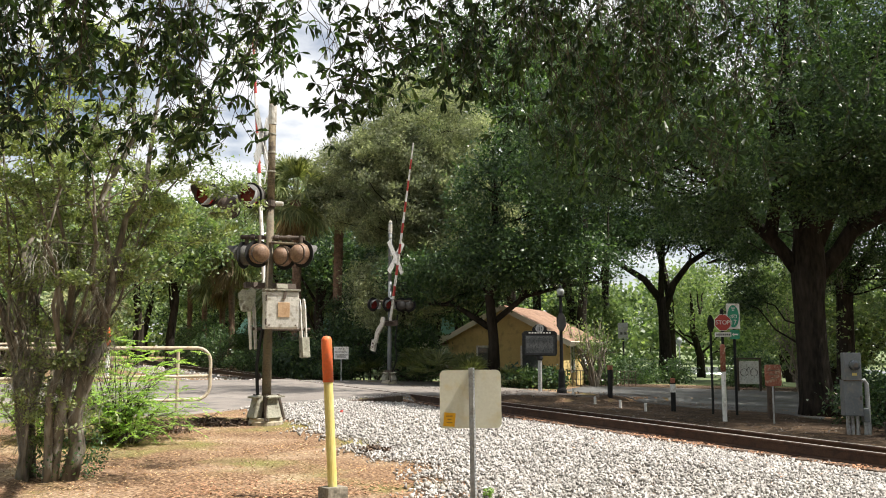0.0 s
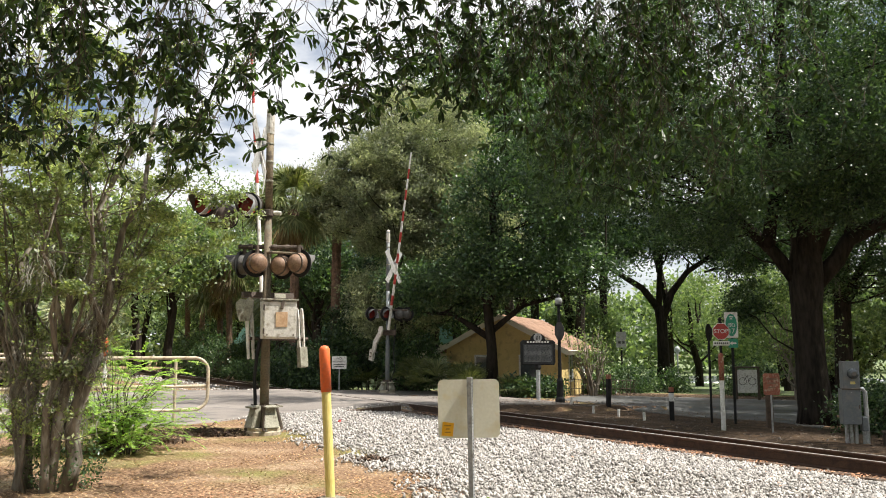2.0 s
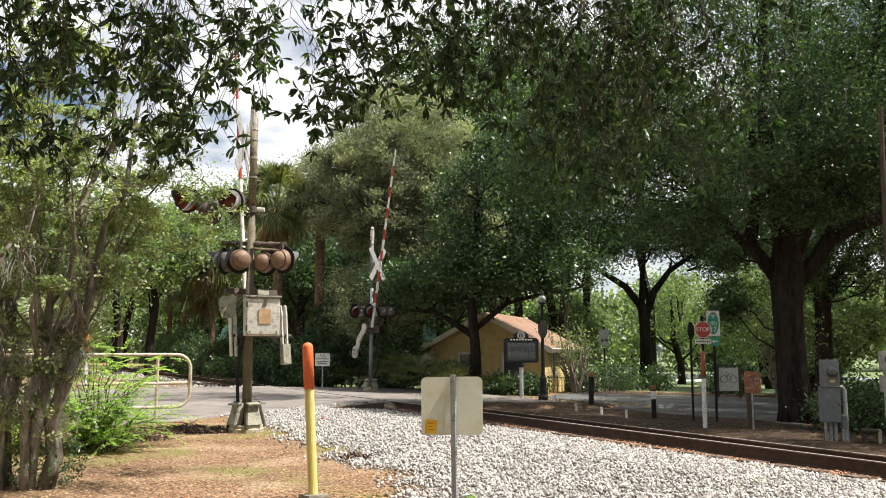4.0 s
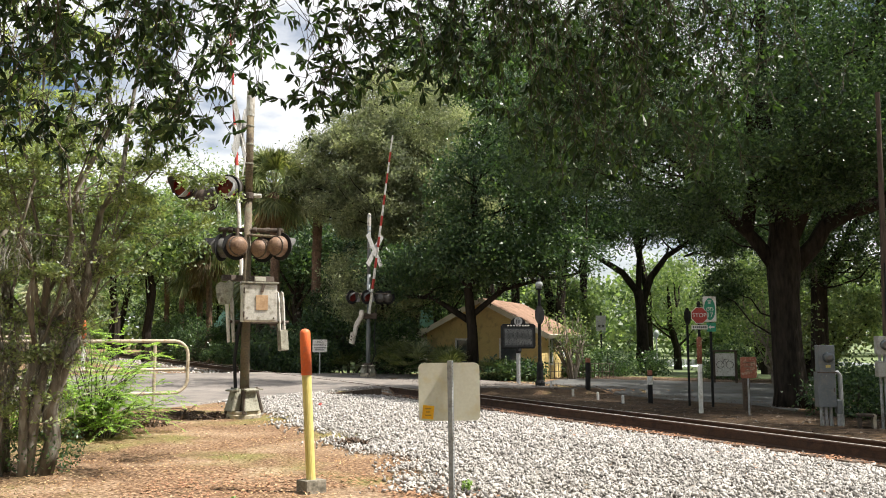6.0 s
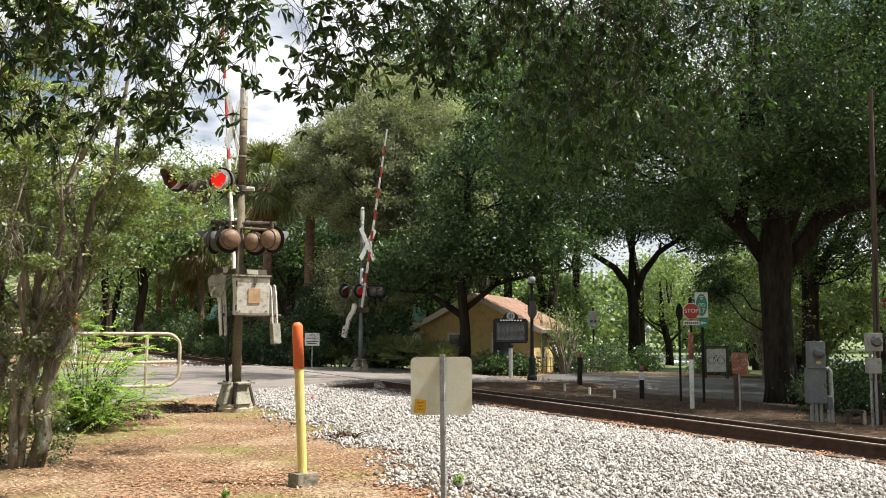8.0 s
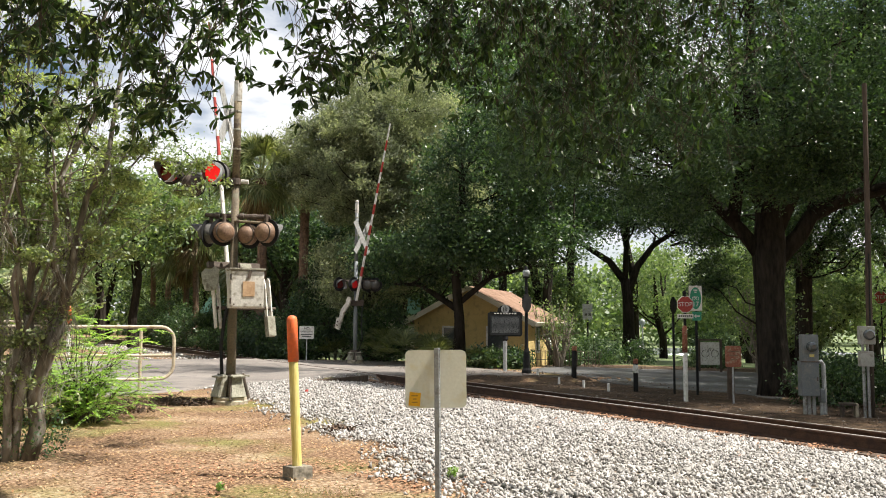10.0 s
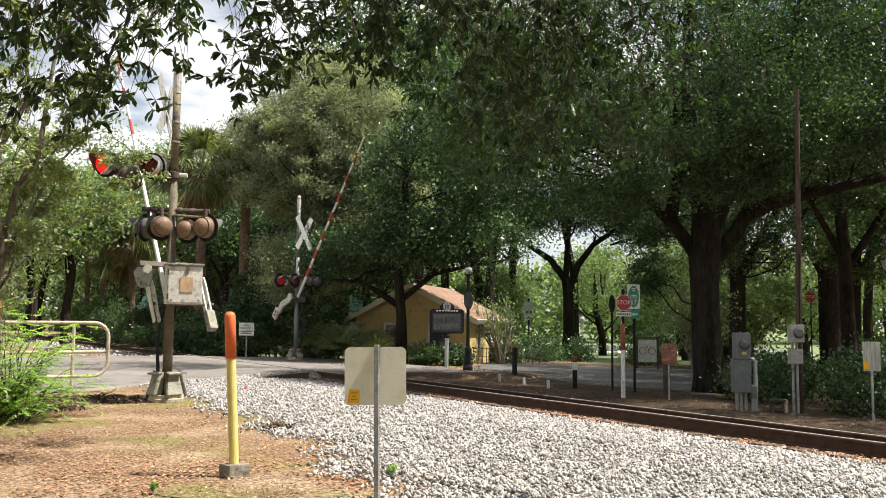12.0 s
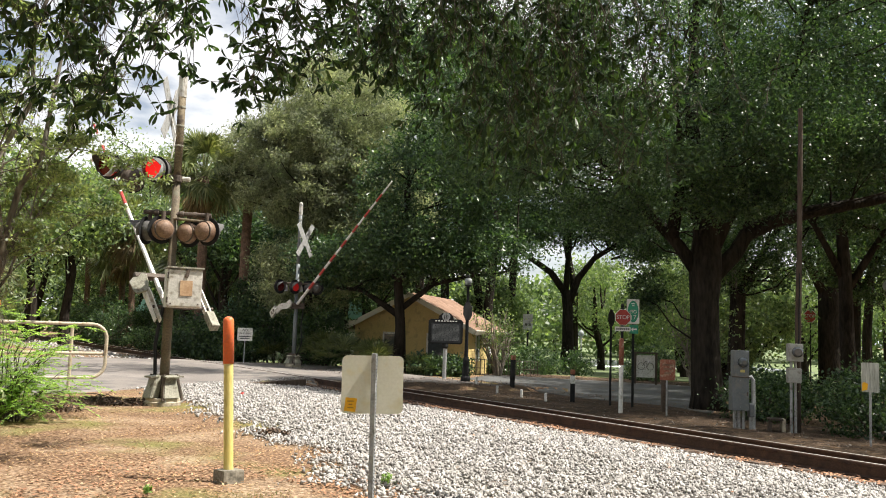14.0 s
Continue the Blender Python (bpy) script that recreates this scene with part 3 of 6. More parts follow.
FLASH_RIGHT = [6.08, 6.33, 6.63, 7.24, 7.94, 8.65, 9.35, 10.05, 10.74, 11.36, 12.15, 12.75, 13.56]
FLASH_LEFT = [6.33, 6.75, 7.12, 7.94, 8.65, 9.35, 10.05, 10.74, 11.36, 12.15, 12.75, 13.56]


def crossbuck(parent, m, length=1.2):
    for a in (55, -55):
        y = 0.012 if a > 0 else -0.012
        part("crossbuck_blade", plate([(-length / 2, -.11), (length / 2, -.11), (length / 2, .11), (-length / 2, .11)], 0.008, m @ pose(0, y, 0, 0, a, 0)),
             GREYEDWHITE, parent, "weathered white crossbuck blade")


def gate_arm(parent, pivot, turn, length, rows, side=0.3, off=0.0, ends=(-1, 1), bands_from=1.0, stout=1.0, curved=False):
    """Arm that stands up and falls towards +y of its turn, with its counterweights."""
    root = pose(*pivot, 0, 0, turn)
    arm = part("gate_arm", tube([(off, 0, 0.05), (off, 0, length * .55), (off, 0, length)], [.05 * stout, .038 * stout, .024 * stout], 8), WHITE, parent, "white gate arm with red bands")
    z = bands_from
    while z < length - 0.25:
        r = stout * (0.055 - 0.028 * z / length)
        part("red_band", tube([(off, 0, z), (off, 0, z + 0.38)], [r, r - .002], 8), RED, arm, "red reflective band")
        z += 0.80
    if curved:
        part("counterweight_arm", plate([(-.10, .16), (.06, .20), (.14, .08), (.10, -.12), (-.04, -.34), (-.16, -.52), (-.20, -.86), (-.40, -.86), (-.38, -.48), (-.28, -.30), (-.14, -.10)], .06, pose(side, 0, 0, 0, 0, 90)), ALU, arm, "pale curved counterweight casting")
        part("counterweight", cube((side, -.40, -1.00), (.10, .26, .42), .012, pose(0, 0, 0)), ALU, arm, "pale counterweight block")
        for zz in (-.92, -1.06):
            part("bolt", cube((side + .055, -.40, zz), (.02, .10, .05)), DARKMETAL, arm)
    else:
        for way in (-1, 1):
            x = way * side - (.14 if way > 0 else 0)
            for dx in (-.045, .045):
                part("counterweight_arm", plate([(-.05, .44), (.0, .47), (.04, .44), (.05, .34), (.03, -.36), (-.05, -.36), (-.07, .28)], 0.022, pose(x + dx, 0, .10 * (way > 0), 0, 0, 90)), ALU, arm, "flat white counterweight arm")
            if way in ends:
                part("counterweight", cube((x, -.03, -.34), (.15, .14, .36), .012), CASTGREY, arm, "grey counterweight block")
        part("counterweight_plate", plate([(-.10, -.20), (.08, -.21), (.14, -.05), (.16, .16), (.09, .22), (.02, .17), (-.07, .20), (-.15, .13), (-.14, -.08)], .03, pose(-side - .10, -.06, .50, 0, 0, -36)), CASTGREY, arm, "olive-grey cast plate")
    part("arm_hub", lathe([(.03, -side), (.03, side)], 12, pose(0, 0, 0, 0, 90, 0)), DARKMETAL, arm)
    if not curved:
        part("cross_bar", cube((-.18, 0, .78), (side + .42, .10, .10), .01), DARKMETAL, arm, "dark rusty cross bar")
        part("cross_bar_plate", cube((.02, -.06, .77), (.22, .02, .08), .004), CASTGREY, arm)
    arm.matrix_basis = root
    MOVES.append((arm, [(t, root @ pose(0, 0, 0, -a)) for t, a in rows]))
    return arm


def crossing_signal(x, y, z, label, mast_mat, height, base_h=0.5, low_mat=None):
    sig = thing("crossing_signal", label, "crossing signal", "railway crossing signals", pose(x, y, z))
    part("foundation", lathe([(.29, -.25), (.30, .06), (.285, .075), (.285, .12), (.27, .13)], 24), CONCRETE, sig, "round concrete foundation")
    part("mast", tube([(0, 0, 3.85), (0, 0, height)], [.068, .066], 16), mast_mat, sig, smooth=True)
    part("lower_mast", tube([(0, 0, .1), (0, 0, 1.9), (0, 0, 1.92), (0, 0, 3.86)], [.082, .08, .07, .069], 16), low_mat or mast_mat, sig, smooth=True)
    part("mast_cap", lathe([(.072, height - .02), (.074, height + .03), (.03, height + .07)], 14), ALU, sig)
    part("mast_sleeve", tube([(0, 0, height - .42), (0, 0, height - .06)], .074, 14), ALU, sig, "pale sleeve at the mast's top")
    for zz in (height - .95, height - .62, height - 1.3):
        part("mast_band", lathe([(.068, zz), (.075, zz + .006), (.075, zz + .03), (.068, zz + .036)], 14), CASTGREY, sig)
    for k in range(4):   # flared base: a box with a lid on each side
        m = pose(0, 0, 0, 0, 0, 90 * k + 40)
        bm = bmesh.new()
        lo = [bm.verts.new((xx, yy, .13)) for xx, yy in ((-.15, -.31), (.15, -.31), (.12, -.14), (-.12, -.14))]
        hi = [bm.verts.new((xx, yy, base_h)) for xx, yy in ((-.105, -.20), (.105, -.20), (.09, -.08), (-.09, -.08))]
        bm.faces.new(lo), bm.faces.new(hi)
        for a in range(4):
            bm.faces.new((lo[a], lo[(a + 1) % 4], hi[(a + 1) % 4], hi[a]))
        bmesh.ops.bevel(bm, geom=list(bm.edges), offset=.012, segments=2, affect="EDGES")
        bm.transform(m)
        cover = part("base_cover", bm, CASTGREY, sig, "weathered olive-grey base cover")
        part("cover_lid", cube((0, -.155, base_h + .012), (.24, .15, .03), .008, m @ pose(0, 0, 0, 8)), CASTGREY, cover)
        part("base_corner", tube([(.235 * math.cos(radians(90 * k + 12)) * 1.3, .235 * math.sin(radians(90 * k + 12)) * 1.3, .09), (.15 * math.cos(radians(90 * k + 12)) * 1.3, .15 * math.sin(radians(90 * k + 12)) * 1.3, base_h + .02)], .03, 8), DARKMETAL, sig)
        part("anchor_bolt", tube([lay_c for lay_c in ((.27 * math.cos(radians(90 * k + 20)), .27 * math.sin(radians(90 * k + 20)), .05), (.27 * math.cos(radians(90 * k + 20)), .27 * math.sin(radians(90 * k + 20)), .17))], .018, 6), GALV, sig)
    part("base_core", cube((0, 0, .29), (.27, .27, .42), .02, pose(0, 0, 0, 0, 0, 57)), DARKMETAL, sig)
    return sig


near_signal = crossing_signal(-3.06, 14.97, 0.0, "weathered railway crossing signal with flashing red lamps and a gate arm", MAST, 5.72, low_mat=LOWMAST)
# gate mechanism
bm_ = pose(.27, -.30, 1.96, 0, 0, 19)
mech = part("gate_mechanism", cube((0, 0, 0), (.56, .42, .64), .02, bm_), ALU, near_signal, "weathered grey gate mechanism box")
part("box_door", cube((0, -.222, 0), (.54, .02, .60), .012, bm_), ALU, mech)
part("door_flange", cube((0, -.02, .335), (.60, .48, .03), .008, bm_), CASTGREY, mech, "overhanging top flange")
part("rust_plate", cube((.02, -.238, 0), (.20, .012, .25), .004, bm_), surface("tan_rusty_plate", (.36, .22, .12), (.52, .36, .22), .8, big=6, fine=30), mech, "tan rusty plate")
part("hasp", cube((-.02, -.24, .27), (.05, .03, .18), .01, bm_ @ pose(0, 0, 0, 0, 12, 0)), DARKMETAL, mech)
for zz in (-.2, .2):
    part("hinge", lathe([(.014, zz - .05), (.014, zz + .05)], 8, bm_ @ pose(-.275, -.235, 0)), DARKMETAL, mech)
for xx in (-.22, .22):
    part("door_bolt", lathe([(.014, 0), (.014, .02)], 6, bm_ @ pose(xx, -.23, -.26, 90)), DARKMETAL, mech)
part("conduit", tube([(-.14, -.05, .45), (-.17, -.06, 1.0), (-.13, -.05, 1.4), (-.08, -.05, 1.65)], .03, 8), BLACK, near_signal, "black cable conduit")
# lower crossarm with four lamps turned away
arm_low = part("crossarm", tube([(-.52, .03, 3.27), (.62, -.03, 3.24)], .04, 10), DARKMETAL, near_signal, "rusty steel crossarm")
for xx in (-.30, .02, .12, .34):
    part("pipe_clamp", lathe([(.05, -.04), (.058, -.03), (.058, .03), (.05, .04)], 12, pose(xx, 0.0, 3.265 - .03 * (xx + .5), 0, 90, 0)), DARKMETAL, arm_low)
part("crossarm", tube([(.0, -.08, 3.16), (.62, -.09, 3.12)], .025, 10), MAST, near_signal)
for xx, yy, zz, az, hm in ((-.42, .05, 2.95, facing(-.96, .28), GREYBLACK), (-.16, -.12, 2.96, facing(-.55, .83), HOUSING),
                           (.24, .02, 2.93, facing(.45, .9), HOUSING), (.56, -.08, 2.96, facing(.55, .83), HOUSING)):
    part("lamp_drop", tube([(xx, yy, zz + .14), (xx, yy, zz + .32)], .035, 8), DARKMETAL, near_signal)
    lamp_unit(near_signal, pose(xx, yy, zz, 0, 0, az), hm, 0.218, big=1.11)
# upper crossarm with the two lamps that flash towards the road
part("crossarm", tube([(.22, 0, 3.86), (-.1, 0, 3.88), (-1.45, 0, 4.12)], [.04, .045, .035], 10), ALU, near_signal, "grey cantilever arm")
part("pipe_clamp", lathe([(.07, 3.80), (.10, 3.81), (.10, 3.91), (.07, 3.92)], 14), DARKMETAL, near_signal)
for xx, zz, lit in ((-1.07, 4.01, FLASH_LEFT), (-.30, 3.99, FLASH_RIGHT)):
    lamp_unit(near_signal, pose(xx, -.12, zz, 0, 0, facing(-.33, -.94)) @ pose(0, 0, 0, 8), GREYBLACK, 0.185, lit, visor=GREYBLACK, big=1.24)
lamp_unit(near_signal, pose(-.74, -.02, 3.79, 0, 0, facing(-.2, .97)) @ pose(0, 0, 0, 14), DARKMETAL, 0.17, big=1.2)
part("lamp_bracket", tube([(-.78, 0, 3.98), (-.80, -.05, 4.17), (-.6, -.08, 4.24)], .03, 8), GALV, near_signal)
crossbuck(near_signal, pose(-.17, .02, 5.05, 0, 0, 80))
part("crossbuck_bracket", tube([(-.14, .02, 5.1), (0, 0, 5.1)], .02, 6), GALV, near_signal)
part("wire", tube([(-.09, -.08, 5.4), (-.16, -.1, 5.0), (-.05, -.09, 4.6), (-.10, -.09, 4.2)], .012, 6), WHITE, near_signal, "pale hanging wire")
gate_arm(near_signal, (.17, .36, 1.65), 36.1, 5.8,
         [(0, 9), (5, 9), (8.2, 10), (9.4, 11), (10.5, 16.5), (11, 20), (11.5, 24.5), (12, 29), (12.5, 33.5), (13, 37.5), (13.5, 42), (14, 47)], 0.56, -0.30, (1,), 2.9, stout=.85)

# its mast takes the darker enamel grey: tree shade in the colour
far_signal = crossing_signal(-2.03, 32.6, -0.12, "grey railway crossing signal beyond the road with its striped gate arm", SHADEDGREY, 6.15, 0.42)
part("gate_mechanism", cube((.06, .05, 2.28), (.5, .36, .22), .02), DARKMETAL, far_signal, "grey gate mechanism box")
crossbuck(far_signal, pose(.22, -.1, 4.78, 0, 0, facing(.80, -.60)), 1.45)
part("crossarm", tube([(-.75, -.1, 3.12), (.75, -.1, 3.12)], .03, 8), DARKMETAL, far_signal)
for xx, yy, az, lit in ((-.66, -.15, facing(.72, -.7), FLASH_LEFT), (-.10, -.22, facing(.72, -.7), FLASH_RIGHT),
                        (.45, .0, facing(-.2, .97), None), (.72, .05, facing(.1, .97), None)):
    lamp_unit(far_signal, pose(xx, yy, 2.98, 0, 0, az), GREYBLACK, 0.24, lit, glow=LENS_DIM)
part("cable", tube([(.1, -.1, .4), (.28, -.12, .9), (.22, -.1, 1.5), (.3, -.1, 2.6)], .025, 6), BLACK, far_signal, "black cable")
gate_arm(far_signal, (.03, -.2, 2.32), 216.0, 6.8,
         [(0, 13), (6, 13), (8.2, 13.5), (9.4, 15), (10.5, 22), (11, 26), (11.5, 31), (12, 36), (12.5, 41), (13, 45), (13.5, 49), (14, 53)], 0.34, 0.0, stout=1.05, curved=True)


# ---- posts and signs by the track ----
def marker_post(x, y, z, h, r, cap_from, low, high, label, plinth=True, lean=0.0):
    p = thing("marker_post", label, "marker post", "marker posts", pose(x, y, z, 0, lean, 0))
    part("shaft", lathe([(r * .94, 0.02), (r * .94, cap_from)], 18), low, p, smooth=False)
    part("cap", lathe([(r * 1.08, cap_from - .02), (r * 1.08, h - r * .9), (r * .95, h - r * .45), (r * .6, h - r * .12), (r * .15, h)], 18), high, p, "rounded orange cap", smooth=True)
    if plinth:
        part("footing", cube((0, 0, .03), (.21, .19, .15), .02, pose(0, 0, 0, 0, 3.2, 38)), OLDCONCRETE, p, "cracked concrete footing")
    return p


marker_post(-1.00, 7.95, 0.0, 1.47, 0.046, 1.065, YELLOW, ORANGE, "yellow plastic marker post with an orange cap on concrete", True, -3.2)
marker_post(6.17, 18.95, -0.32, 1.70, 0.052, 1.12, WHITE, FADEDORANGE, "white plastic marker post with a faded orange top", False)
marker_post(-11.7, 30.0, 0.0, 1.95, 0.07, 1.1, WHITE, ORANGE, "orange-capped marker post beside the far road edge", False)

# square sign seen from behind, on a perforated post
sign = thing("square_sign", "back of a bare metal square sign on a perforated post", "sign", at=pose(0.225, 6.66, -0.02, 0, -0.8, -3))
part("panel", plate(rounded(.475, .445, .04), .004, pose(0, .03, 0.99)), SIGNBACK, sign, "bare metal sign back")
pm = pose(.012, 0, 0, 0, 0, -19)
post = part("post", cube((0, 0, .55), (.038, .038, 1.36), .003, pm), GALV, sign, "perforated square steel post")
hole = None
for k in range(52):
    if hole is None:
        hole = part("hole", lathe([(.0065, 0), (.0065, .001)], 8, pm @ pose(.0188, 0, 0, 0, 90, 0)), BLACK, post)
        made = hole
    else:
        made = new("hole", hole.data)
        made.parent = post
    made.matrix_basis = pose(0, 0, 1.21 - .0254 * k)
part("sticker", cube((0, 0, 0), (.088, .002, .104), 0, pose(-.165, .0265, .835, 0, 6, 0)), STICKER, sign, "bright orange sticker")
for k, w in ((0, .05), (1, .03), (2, .045)):
    part("print_bar", cube((-.165, .0248, .862 - .025 * k), (w, .001, .008)), surface("sticker_print", (.45, .2, .03), (.5, .25, .04), .6), sign)
for zz in (1.15, .83):
    part("bolt", lathe([(.008, 0), (.008, .01)], 6, pose(.012, -.022, zz, 90)), GALV, sign)


def octagon(r):
    return [(r * math.cos(radians(22.5 + 45 * k)), r * math.sin(radians(22.5 + 45 * k))) for k in range(8)]


def sign_pole(parent, h, r=.035, mat=BLACK, finial=True):
    part("post", tube([(0, 0, -.1), (0, 0, h)], r, 10), mat, parent)
    if finial:
        part("finial", lathe([(r * 1.3, h), (r * 1.7, h + .03), (r * .9, h + .06), (r * 1.6, h + .11), (r * .4, h + .17)], 10), mat, parent)


def stop_sign(x, y, h, width, turn, label, plaque=True, letters=True, extra_back=False):
    z = float(level(x, y))
    st = thing("stop_sign", label, "stop sign", "stop signs", pose(x, y, z, 0, 0, turn))
    sign_pole(st, h)
    zc = h - width * .45
    face = part("octagon_plate", plate(octagon(width * .541), .006, pose(0, -.045, zc)), WHITE, st, "white-edged octagon")
    part("red_face", plate(octagon(width * .50), .004, pose(0, -.052, zc)), RED, face, "red octagon face")
    if letters:
        lettering("STOP", width * .36, WHITE, face, pose(0, -.056, zc))
    if plaque:
        pl = part("plaque", plate(rounded(width * 1.0, width * .27, .01), .005, pose(0, -.045, zc - width * .72)), WHITE, st, "small white plaque")
        for k in range(7):
            part("print_bar", cube(((k - 3) * width * .125, -.050, zc - width * .72), (width * .085, .003, width * .12)), GREYBLACK, pl)
    if extra_back:
        part("octagon_back", plate(octagon(width * .55), .006, pose(-.17, .35, zc - .02, 0, 0, 50)), BLACK, st, "black back of a second octagon")
        part("back_post", tube([(-.17, .38, -.1), (-.17, .38, h + .02)], .03, 8), BLACK, st)
    return st


stop_sign(6.79, 20.82, 2.42, .40, 0, "small red stop sign on a black finial post", True, True, True)
stop_sign(24.2, 42.9, 4.1, .66, facing(-.4, -.9) - 30, "red stop sign on a dark post among trees", False)

# green cycle route sign
route = thing("route_sign", "green and white cycle route sign with an arrow plate", "sign", at=pose(7.09, 20.87, -.35, 0, 0, 6))
sign_pole(route, 2.2, .032, BLACK, False)
rp = part("panel", plate(rounded(.34, .62, .03), .006, pose(-.03, -.04, 2.40)), WHITE, route, "white sign panel")
bm = plate([(.145 * math.cos(a), .27 * math.sin(a)) for a in (2 * math.pi * k / 24 for k in range(24))], .004, pose(-.03, -.047, 2.40))
part("green_field", bm, GREEN, rp)
lettering("17", .17, WHITE, rp, pose(-.03, -.051, 2.25))
for wx in (-.05, .05):
    bm = bmesh.new()
    pts = [(-.03 + wx + .038 * math.cos(a), -.052, 2.395 + .038 * math.sin(a)) for a in (2 * math.pi * k / 14 for k in range(15))]
    part("wheel_ring", sweep(bm, pts, .006, 5), WHITE, rp)
part("bicycle_frame", tube([(-.08, -.052, 2.395), (-.055, -.052, 2.44), (-.0, -.052, 2.44), (-.03, -.052, 2.395), (-.055, -.052, 2.44)], .006, 5), WHITE, rp)
for k, w in ((0, .10), (1, .06)):
    part("print_bar", cube((-.03, -.05, 2.60 - .05 * k), (w, .003, .025)), WHITE, rp)
ar = part("arrow_plate", plate(rounded(.24, .22, .02), .005, pose(0, -.04, 1.96)), GREEN, route, "green arrow plate")
part("arrow", plate([(-.08, 0), (-.02, .05), (-.02, .018), (.08, .018), (.08, -.018), (-.02, -.018), (-.02, -.05)], .004, pose(0, -.045, 1.96)), WHITE, ar)

# orange notice on a thin post, and its wooden stake behind
notice = thing("notice_board", "faded orange square notice on a thin grey post", "sign", at=pose(7.09, 18.55, -.34, 0, 0, 8))
part("post", tube([(0, 0, -.1), (0, 0, 1.0)], .02, 8), GALV, notice)
np_ = part("panel", plate(rounded(.38, .46, .04), .008, pose(0, -.03, 1.05)), FADEDORANGE, notice)
for k in range(3):
    part("print_bar", cube((0, -.037, 1.16 - .09 * k), (.26 - .05 * k, .003, .03)), HOUSING, np_)
stake = thing("wooden_stake", "dark wooden stake in the leaf litter", "stake", at=pose(7.55, 19.9, -.36))
part("shaft", cube((0, 0, .40), (.14, .12, .95), .02), TIE, stake)


def bollard(x, y, h, top, band, label):
    b = thing("bollard", label, "bollard", "bollards", pose(x, y, float(level(x, y)), 0, rng.uniform(-2, 2), rng.uniform(0, 90)))
    part("shaft", cube((0, 0, h * .42), (.115, .115, h * .9), .012), BLACK, b, "black wooden shaft")
    part("head", cube((0, 0, h * .92), (.12, .12, h * .15), .02), top, b)
    if band:
        part("band", cube((0, 0, h * .70), (.121, .121, h * .24), .004), WHITE, b, "white painted band")


bollard(5.84, 21.92, .86, FADEDORANGE, True, "black wooden bollard with a white band and red top")
bollard(5.02, 25.95, .98, FADEDORANGE, False, "black wooden bollard with a faded orange top")
for x, y in ((4.30, 24.44), (4.70, 22.93), (5.10, 21.77), (3.95, 26.2)):
    st = thing("pipe_stub", "short white pipe stub in the ground", "pipe stub", "pipe stubs", pose(x, y, float(level(x, y))))
    part("pipe", lathe([(.035, -.05), (.035, .22), (.028, .23)], 10), WHITE, st)


def park_lamp(x, y, h, globe, label, disc=False, mat=BLACK):
    z = float(level(x, y))
    p = thing("street_lamp", label, "street lamp", "park lamps", pose(x, y, z))
    part("base", lathe([(.16, 0), (.16, .12), (.11, .2), (.10, .7), (.07, .78)], 14), mat, p)
    part("post", tube([(0, 0, .7), (0, 0, h - globe * 2.2)], [.06, .045], 12), mat, p)
    part("collar", lathe([(.05, h - globe * 2.5), (.11, h - globe * 2.3), (.12, h - globe * 2.1), (.08, h - globe * 1.95)], 14), mat, p)
    part("globe", lathe([(.08, h - globe * 1.95), (globe * .8, h - globe * 1.6), (globe, h - globe * 1.05), (globe * .85, h - globe * .5), (globe * .4, h - globe * .1), (.06, h - .01)], 18), GLOBE, p, "frosted glass globe", smooth=True)
    part("cap", lathe([(.07, h - .03), (.05, h + .03), (.02, h + .09)], 10), mat, p)
    if disc:
        part("octagon_back", plate(octagon(.31), .008, pose(-.0, -.08, h - 1.1, 0, 0, 52)), BLACK, p, "black back of an octagonal sign")
    return p


park_lamp(3.77, 27.36, 3.36, .125, "black park lamp with a frosted globe and a sign back", True)
park_lamp(18.55, 27.76, 4.35, .21, "black park lamp with a pale glass globe")
park_lamp(19.6, 71.2, 2.9, .28, "pale park lamp with a white globe by the lake", mat=GALV)

# historical marker
hm = thing("historical_marker", "black cast historical marker with grey lettering on a grey post", "historical marker", at=pose(3.21, 28.51, -.36, 0, 0, 4) @ Matrix.Scale(1.08, 4))
part("post", tube([(0, 0, -.1), (0, 0, 1.15)], .06, 12), GALV, hm, "grey steel post")
part("socket", lathe([(.07, 1.10), (.10, 1.16), (.09, 1.24)], 14), BLACK, hm)
outline = [(-.50, -.36), (.50, -.36), (.54, -.28), (.54, .34), (.47, .40), (.24, .40), (.21, .50), (.12, .585), (0, .61), (-.12, .585), (-.21, .50), (-.24, .40), (-.47, .40), (-.54, .34), (-.54, -.28)]
body = part("cast_plate", plate(outline, .05, pose(0, 0, 1.60)), BLACK, hm, "black cast border")
part("text_field", cube((0, -.028, 1.58), (.92, .008, .60), .003), BOARD, body, "dark text field")
for k in range(15):   # rows of small raised words
    xw = -.42
    while xw < .40:
        ww = min(rng.uniform(.05, .15), .42 - xw)
        part("print_bar", cube((xw + ww / 2, -.034, 1.83 - k * .034), (ww, .004, .015)), LETTER, body)
        xw += ww + .018
for j in range(8):
    part("print_bar", cube((-.31 + j * .09, -.028, 1.945), (.06, .004, .04)), WHITE, body)
part("seal", plate([(.13 * math.cos(2 * math.pi * k / 16), .13 * math.sin(2 * math.pi * k / 16)) for k in range(16)], .01, pose(0, -.027, 2.08)), GALV, body, "grey round seal")
for xx in (-.05, 0, .05):
    part("seal_bar", cube((xx, -.035, 2.07), (.02, .006, .12)), BLACK, body)

